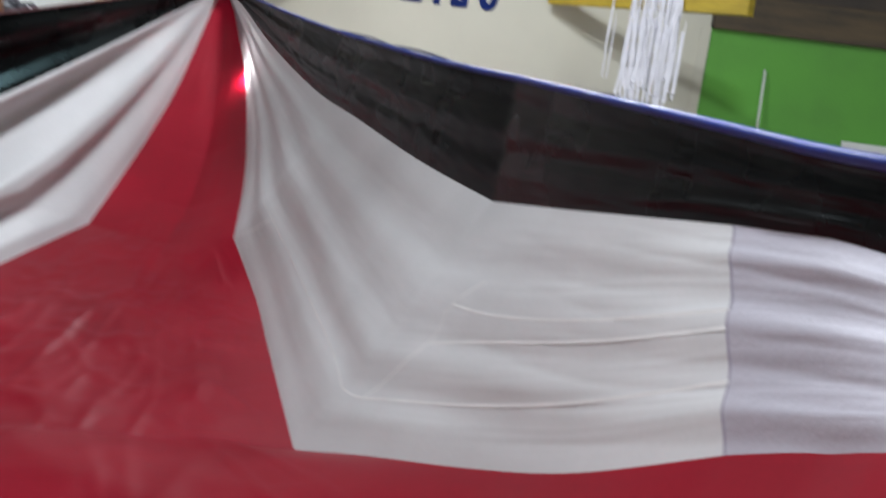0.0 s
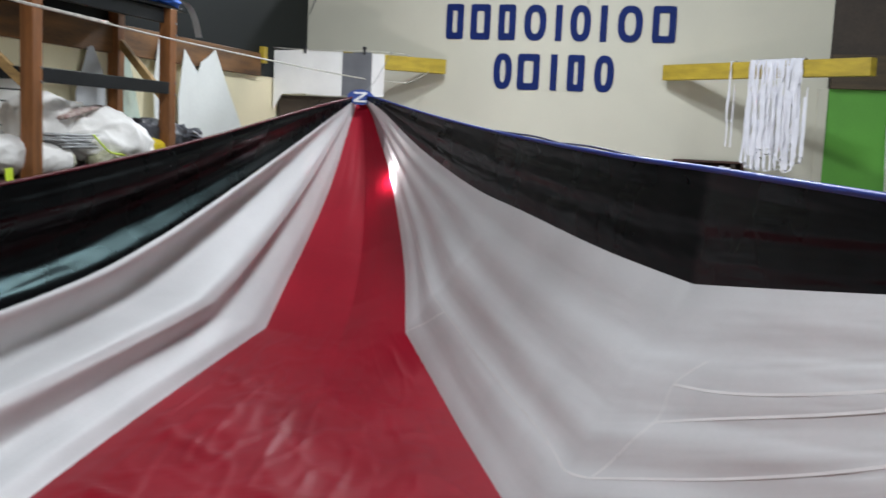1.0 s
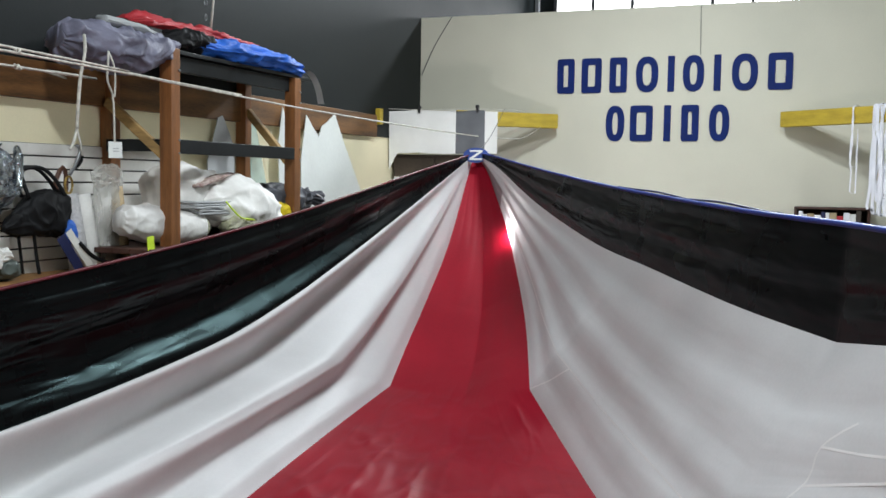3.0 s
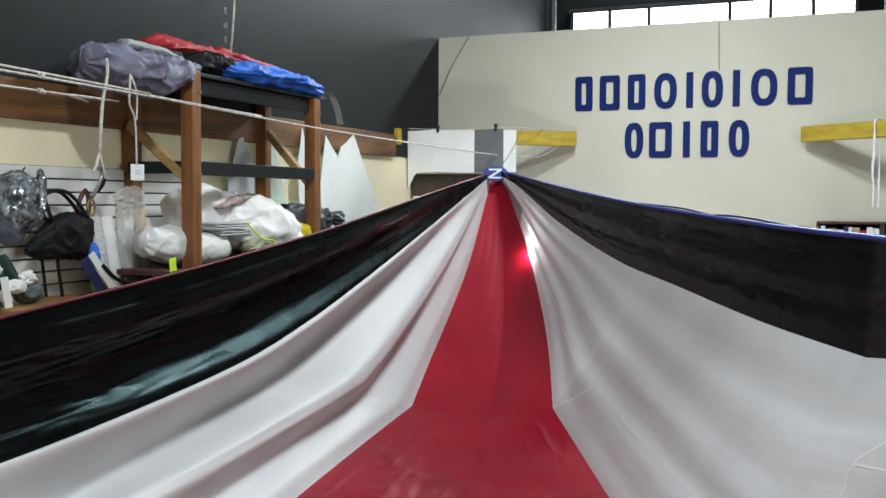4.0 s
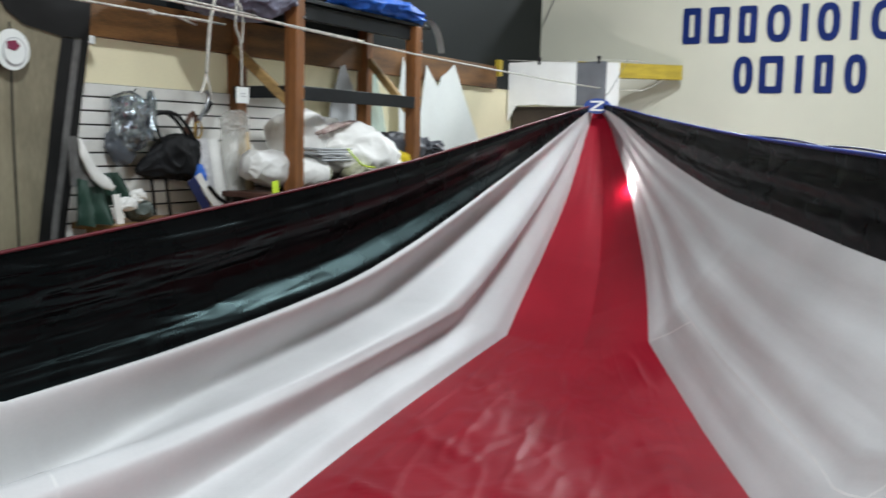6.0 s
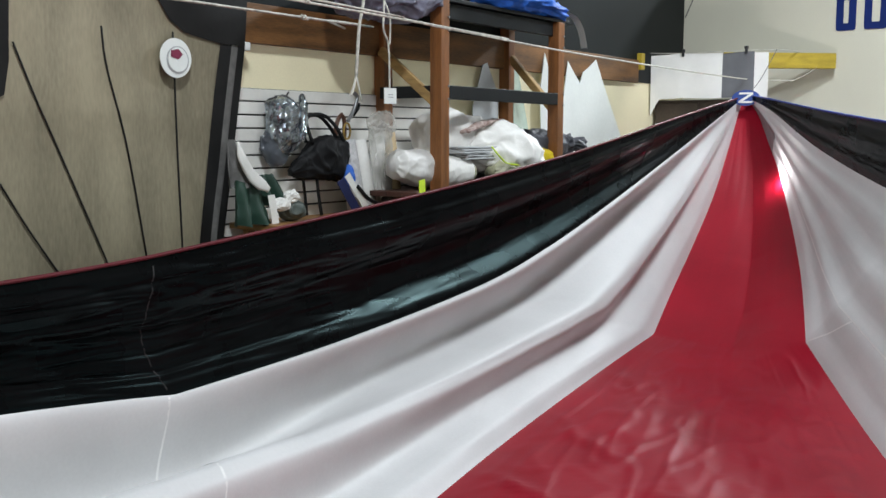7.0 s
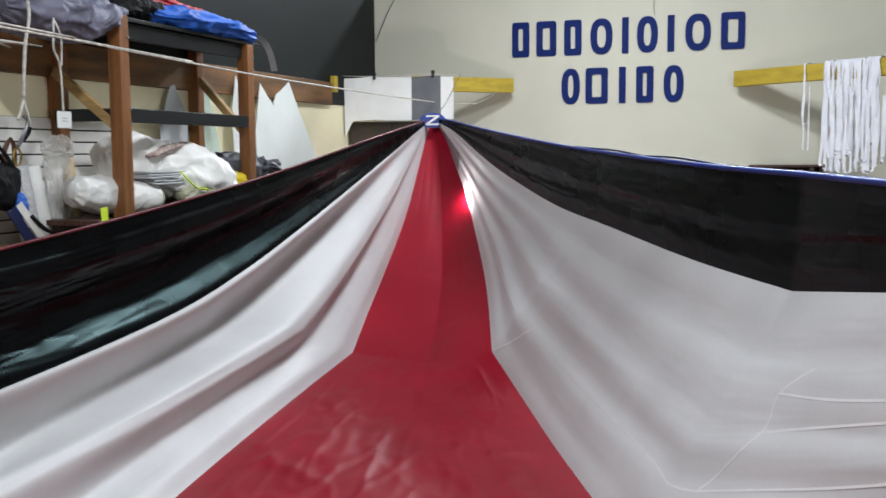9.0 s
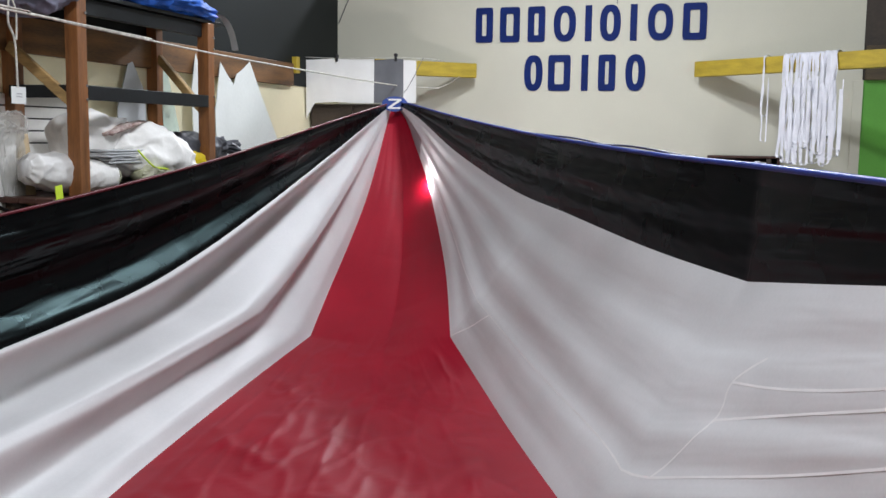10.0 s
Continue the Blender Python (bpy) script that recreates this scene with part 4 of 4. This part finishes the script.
# paper patterns and clear sheets leaning on the wall
def sheet(outline, lean, thick, mat, name, label, category):
    bm = bmesh.new()
    verts = [bm.verts.new((WALL_X + 0.06 + lean * (2.3 - z) / 2.3, y, z)) for y, z in outline]
    f = bm.faces.new(verts)
    ret = bmesh.ops.extrude_face_region(bm, geom=[f])
    bmesh.ops.translate(bm, vec=(thick, 0, 0), verts=[g for g in ret["geom"] if isinstance(g, bmesh.types.BMVert)])
    bmesh.ops.triangulate(bm, faces=bm.faces)
    t = thing(name, 0, 0, 0, label, category, "pattern sheets")
    part("sheet", bm, mat, t)
    return t


PATTERN = "white paper sail pattern leaning on the wall"
sheet([(5.3, 0), (5.33, 1.94), (5.43, 2.25), (5.54, 2.0), (5.6, 1.8), (5.62, 0)], 0.12, 0.006, PAPER, "paper_pattern", PATTERN, "paper")
sheet([(5.66, 0), (5.7, 1.8), (5.826, 2.21), (5.937, 2.11), (6.03, 2.04), (6.1, 0)], 0.1, 0.006, PAPER, "paper_pattern", PATTERN, "paper")
sheet([(5.98, 0), (6.02, 2.0), (6.104, 2.13), (6.2, 2.17), (6.354, 2.255), (6.537, 1.99), (6.861, 1.56), (7.2, 0.9), (7.2, 0)], 0.07, 0.006, PAPER, "paper_pattern", PATTERN, "paper")
sheet([(4.88, 0), (4.9, 2.14), (4.98, 2.16), (5.02, 2.0), (5.12, 1.6), (5.14, 0)], 0.14, 0.004, CLEAR_GREEN, "clear_sheet", "pale greenish clear plastic sheet leaning on the wall", "plastic sheet")
sheet([(4.3, 0), (4.357, 1.785), (4.5, 2.1), (4.56, 2.12), (4.7, 1.9), (4.75, 0)], 0.05, 0.006, CLOTH_LIGHT, "paper_pattern", "grey paper sail pattern leaning on the wall", "paper")

# ---- slatted display wall and bench ----
slats = tagged(new("slat_wall"), "white slatted display panel with dark grooves", "wall panel", kind="structure")
part("backing", box(WALL_X + 0.001, 0.2, 1.0, WALL_X + 0.008, 4.0, 1.84), GROOVE, slats)
zs = [1.842] + [1.766 - 0.0762 * k for k in range(11)]
for z1, z0 in zip(zs[:-1], zs[1:]):
    part("slat", box(WALL_X + 0.008, 0.2, z0 + 0.005, WALL_X + 0.022, 4.0, z1 - 0.005, 0.003), SLAT, slats)
bench = thing("work_bench", -1.5, 2.2, 0, "brown wooden bench below the slatted wall", "bench")
part("top", box(-0.055, -0.2, 1.055, 0.4, 1.45, 1.09, 0.006), BENCH, bench)
for x in (0.0, 0.34):
    for y in (-0.15, 1.37):
        part("leg", box(x, y, 0, x + 0.05, y + 0.05, 1.055, 0.004), BENCH, bench)

silver = bundle("wrapped_parcel", "dark goods in a shiny clear plastic bag hung on the slats", "bag", SILVER_PLASTIC, -1.46, 2.34, 1.63, 0.06, 0.105, 0.16, 0.03, 31, 3.0, 12, rx_turn=14, level=4)
part("hang_hook", tube([(-0.09, 0.03, 0.33), (0.0, 0.03, 0.33), (0.02, 0.03, 0.35)], 0.005), STEEL, silver)
part("loose_plastic", soft(-0.03, -0.03, 0.04, 0.05, 0.1, 0.12, 0.03, 32, 2.2, 9, level=4), DARK_PLASTIC, silver)
part("wrapped_tube", soft(0.03, 0.13, 0.2, 0.03, 0.03, 0.14, 0.016, 33, 2.2, 18, level=3), SILVER_PLASTIC, silver)
tote = thing("black_tote", -1.44, 2.61, 1.33, "black fabric tote bag with looped handles on the slats", "bag")
part("body", sack([(0.0, -0.24, 0.03), (0.01, -0.1, 0.07), (0.02, 0.05, 0.11), (0.03, 0.2, 0.1)], [(0, 0.02, 0.02), (0.2, 0.05, 0.07), (0.6, 0.08, 0.115), (0.9, 0.07, 0.125), (1, 0.04, 0.09)], 34, crease=0.022, square=3.0), BAG_BLACK, tote, smooth=True)
for dx in (0.0, 0.05):
    part("handle", tube(smooth_line([(dx, -0.1, 0.2), (dx - 0.03, -0.12, 0.34), (dx - 0.03, 0.02, 0.365), (dx, 0.1, 0.3), (dx + 0.02, 0.16, 0.2)], 20), 0.012), BAG_BLACK, tote, smooth=True)
part("strap", tube(smooth_line([(0.03, -0.05, 0.02), (0.03, -0.03, -0.12), (0.05, -0.03, -0.23)], 10), 0.01), BAG_BLACK, tote, smooth=True)
hanger = thing("leather_straps", -1.44, 2.8, 1.55, "brown leather straps with a brass buckle on the slats", "straps")
part("strap", tube(smooth_line([(0, 0.0, -0.1), (0.0, -0.03, 0.06), (0, 0.02, 0.15), (0.0, 0.05, 0.1), (0, 0.04, -0.05)], 16), 0.014), LEATHER, hanger, smooth=True)
part("buckle", tube([(0.02, 0.05 + 0.03 * math.cos(a), 0.05 + 0.05 * math.sin(a)) for a in [k * math.tau / 12 for k in range(13)]], 0.007), BRASS, hanger, smooth=True)
hook = thing("snap_hook", -1.36, 2.79, 1.66, "steel snap hook with a black webbing end", "hook")
part("hook", tube(smooth_line([(0, 0.0, 0.0), (0, 0.05, 0.06), (0, 0.09, 0.14), (0, 0.06, 0.17)], 12), 0.012), STEEL_GREY, hook, smooth=True)
part("webbing", tube(smooth_line([(0, 0.05, 0.04), (0, 0.09, 0.08), (0, 0.1, 0.11)], 8), 0.014), BAG_BLACK, hook, smooth=True)
for k, (y, r, mat, lbl) in enumerate(((2.89, 0.055, FOAM, "white roll of textured foam standing on the bench"), (3.0, 0.05, CANVAS, "plain white cloth roll standing on the bench"))):
    t = thing("cloth_roll", -1.38, y, 1.09, lbl, "roll", "rolls on the bench")
    part("roll", tube([(0, 0, 0), (-0.01, -0.01, 0.15), (-0.03, -0.02, 0.3), (-0.05, -0.03, 0.455)], [r, r * 1.03, r, r * 0.97], 24), mat, t, smooth=True)
tubes = thing("plastic_sleeve", -1.38, 3.13, 1.09, "crumpled clear plastic sleeve standing on the bench", "plastic sleeve")
part("sleeve", soft(0, 0, 0.29, 0.055, 0.09, 0.29, 0.03, 36, 3.2, 12, level=4), CLEAR, tubes)
part("inner_roll", tube([(-0.02, 0, 0.01), (-0.03, 0, 0.5)], 0.05, 20), CANVAS, tubes, smooth=True)
part("bunched_top", soft(0, 0.01, 0.53, 0.06, 0.12, 0.09, 0.04, 37, 2.3, 14, level=4), CLEAR, tubes)
card = thing("cardboard_tube", -1.34, 3.24, 1.09, "tan cardboard tube standing on the bench", "tube")
part("tube", tube([(0, 0, 0), (-0.04, -0.03, 0.5)], 0.042, 24), CARD, card, smooth=True)
bundle("blue_pouch", "small royal blue pouch among the straps", "pouch", BLUE_BAG, -1.36, 2.79, 1.33, 0.03, 0.045, 0.07, 0.012, 38, 2.4, 12)
harness = thing("harness", -1.3, 2.8, 1.09, "navy and white webbing harness lying against the rolls", "harness")
part("white_strap", beam_between((0.0, -0.09, 0.25), (0.03, 0.07, 0.02), 0.006, 0.045, 0.002), CANVAS, harness)
part("navy_strap", beam_between((-0.01, -0.14, 0.22), (0.02, 0.0, 0.0), 0.006, 0.06, 0.002), NAVY, harness)
part("black_strap", tube(smooth_line([(0.02, -0.02, 0.18), (0.04, 0.06, 0.1), (0.05, 0.18, 0.05), (0.05, 0.25, 0.02)], 14), 0.013), BAG_BLACK, harness, smooth=True)
part("white_strap", beam_between((0.03, 0.1, 0.06), (0.05, 0.24, 0.0), 0.006, 0.04, 0.002), CANVAS, harness)
cord("hang_strap", [(-1.5, 2.52, 1.45), (-1.48, 2.53, 1.25), (-1.47, 2.54, 1.1)], 0.009, BAG_BLACK, "black strap hanging down the slats", 8)
heap = thing("cloth_heap", -1.4, 2.1, 1.09, "green, grey and white cloth draped on the slats", "cloth")
def drape(y_top, z_top, y_low, z_low, w_top, w_low, waves, depth, seed, dx=0.0):
    """Cloth hanging from a gathered top and spreading in folds."""
    bm = bmesh.new()
    rows = []
    for j in range(25):
        t = j / 24
        row = []
        for k in range(41):
            u = k / 40
            wv = math.sin(u * waves * math.tau + seed + t) + 0.6 * noise.noise(Vector((u * 5, t * 3, seed)))
            row.append(bm.verts.new((dx + 0.03 + depth * (0.2 + t) * (0.5 + 0.5 * wv), y_top + (y_low - y_top) * t + (u - 0.5) * (w_top + (w_low - w_top) * t ** 0.8),
                                     z_top + (z_low - z_top) * t + 0.015 * noise.noise(Vector((u * 4, seed, 3))))))
        rows.append(row)
    for a, b in zip(rows[:-1], rows[1:]):
        for k in range(40):
            bm.faces.new((a[k], a[k + 1], b[k + 1], b[k]))
    return bm


part("grey_cloth", drape(-0.24, 0.46, -0.2, 0.2, 0.06, 0.22, 1.5, 0.05, 1.0), STRIP_GREY, heap, smooth=True)
part("green_cloth", drape(-0.17, 0.24, -0.15, 0.0, 0.18, 0.26, 2.5, 0.07, 2.0, 0.03), GREEN_CLOTH, heap, smooth=True)
part("green_cloth", drape(0.0, 0.27, 0.06, 0.1, 0.12, 0.22, 2.0, 0.06, 4.0, 0.0), GREEN_CLOTH, heap, smooth=True)
part("white_edge", sack([(0.09, -0.25, 0.45), (0.1, -0.225, 0.36), (0.11, -0.16, 0.26), (0.12, -0.06, 0.19)], [(0, 0.01, 0.008), (0.3, 0.014, 0.024), (0.8, 0.016, 0.034), (1, 0.01, 0.018)], 3, crease=0.006, rings=30, seg=20), CANVAS, heap, smooth=True)
part("grey_cloth", soft(0.06, 0.17, 0.06, 0.07, 0.09, 0.06, 0.03, 43, 2.2, 9), HEAP_GREY, heap, smooth=True)
part("white_cloth", soft(0.1, 0.05, 0.1, 0.04, 0.06, 0.035, 0.025, 45, 2.2, 12), CANVAS, heap, smooth=True)
part("white_cloth", soft(0.1, 0.13, 0.14, 0.04, 0.045, 0.035, 0.025, 46, 2.2, 12), CANVAS, heap, smooth=True)
part("white_strap", beam_between((0.12, -0.04, 0.16), (0.13, -0.02, 0.0), 0.006, 0.04, 0.002), CANVAS, heap)

# ---- the grey sail hung on the wall ----
grey = thing("khaki_sail", -1.5, 0, 0, "khaki mesh sail with dark seams and borders on the wall", "sail")
def wall_cloth(name, edges, mat, dx, n=40, label=""):
    """Cloth on the wall between y0(z) and y1(z): edges are (z, y0, y1) from the top down."""
    bm = bmesh.new()
    rows = []
    for (za, a0, a1), (zb, b0, b1) in zip(edges[:-1], edges[1:]):
        steps = max(2, int((za - zb) / 0.03))
        for j in range(steps + (1 if zb == edges[-1][0] else 0)):
            t = j / steps
            z, y0, y1 = za + (zb - za) * t, a0 + (b0 - a0) * t, a1 + (b1 - a1) * t
            rows.append([bm.verts.new((dx + 0.045 * noise.noise(Vector((y * 1.6, z * 1.1, 4))) + 0.006 * noise.noise(Vector((y * 6, z * 3, 8))), y, z))
                         for y in [y0 + (y1 - y0) * k / n for k in range(n + 1)]])
    for r0, r1 in zip(rows[:-1], rows[1:]):
        for k in range(n):
            bm.faces.new((r0[k], r0[k + 1], r1[k + 1], r1[k]))
    return part(name, bm, mat, grey, label, smooth=True)


wall_cloth("khaki_panel", [(2.75, -1.6, 1.9), (2.06, -1.6, 1.91), (1.0, -1.6, 1.74), (0.3, -1.6, 1.62)], KHAKI, 0.0, 60)
wall_cloth("dark_border", [(2.06, 1.905, 1.985), (1.0, 1.735, 1.81), (0.3, 1.61, 1.69)], BORDER, 0.006, 4)
wall_cloth("grey_border", [(2.06, 1.985, 2.035), (1.0, 1.81, 1.855), (0.3, 1.69, 1.74)], STRIP_GREY, 0.004, 3)
wall_cloth("dark_border", [(2.75, 2.1, 2.2), (2.31, 2.0, 2.105), (2.06, 2.03, 2.08), (1.0, 1.85, 1.9), (0.3, 1.735, 1.79)], BORDER, 0.008, 4)
wall_cloth("dark_top", [(2.75, 1.3, 2.12), (2.4, 1.42, 2.1), (2.25, 1.51, 2.06), (2.16, 1.58, 2.05), (2.1, 1.68, 2.04), (2.06, 1.9, 2.035)], BORDER, 0.012, 14, "dark cloth at the head")
wall_cloth("dark_top", [(2.75, -0.4, 0.78), (2.2, 0.0, 0.7), (1.9, 0.3, 0.69), (1.75, 0.45, 0.66), (1.68, 0.5, 0.55)], BORDER, 0.012, 14, "dark cloth at the head")
for pts in ([(0.62, 1.36), (0.75, 1.15), (0.92, 0.9), (1.1, 0.6)], [(0.71, 1.98), (0.8, 1.75), (0.93, 1.46), (1.15, 0.97), (1.3, 0.6)], [(1.17, 2.09), (1.19, 1.9), (1.28, 1.53), (1.38, 0.98), (1.43, 0.6)],
            [(1.6, 2.1), (1.61, 1.9), (1.605, 1.5), (1.61, 0.98), (1.6, 0.6)]):
    line = smooth_line([(0.014 + 0.045 * noise.noise(Vector((y * 1.6, z * 1.1, 4))), y, z) for y, z in pts], 30)
    part("seam", tube(line, 0.005, 6), BORDER, grey, smooth=True)
def disc(r, x, y, z, mat, parent, name, seg=32, sy=1.0, sz=1.0):
    bm = bmesh.new()
    bmesh.ops.create_circle(bm, cap_ends=True, segments=seg, radius=r)
    ret = bmesh.ops.extrude_face_region(bm, geom=bm.faces[:])
    bmesh.ops.translate(bm, vec=(0, 0, 0.003), verts=[g for g in ret["geom"] if isinstance(g, bmesh.types.BMVert)])
    bmesh.ops.transform(bm, matrix=Matrix.Translation((x, y, z)) @ Matrix.Diagonal((1, sy, sz, 1)) @ Matrix.Rotation(radians(90), 4, "Y"), verts=bm.verts)
    return part(name, bm, mat, parent)


sticker = disc(0.1, 0.03, 1.59, 1.965, PAPER, grey, "round_sticker")
disc(0.07, 0.034, 1.6, 1.955, CLOTH_LIGHT, sticker, "ring")
disc(0.062, 0.038, 1.598, 1.957, PAPER, sticker, "ring_centre")
disc(0.034, 0.042, 1.585, 1.985, MAROON, sticker, "mark", 5, 1.2, 0.8)
hookw = thing("wall_hook", WALL_X + 0.05, 2.1, 2.06, "small white hook fixed at the sail corner", "hook")
part("plate", box(0, -0.02, -0.02, 0.05, 0.02, 0.025, 0.004), PAPER, hookw)
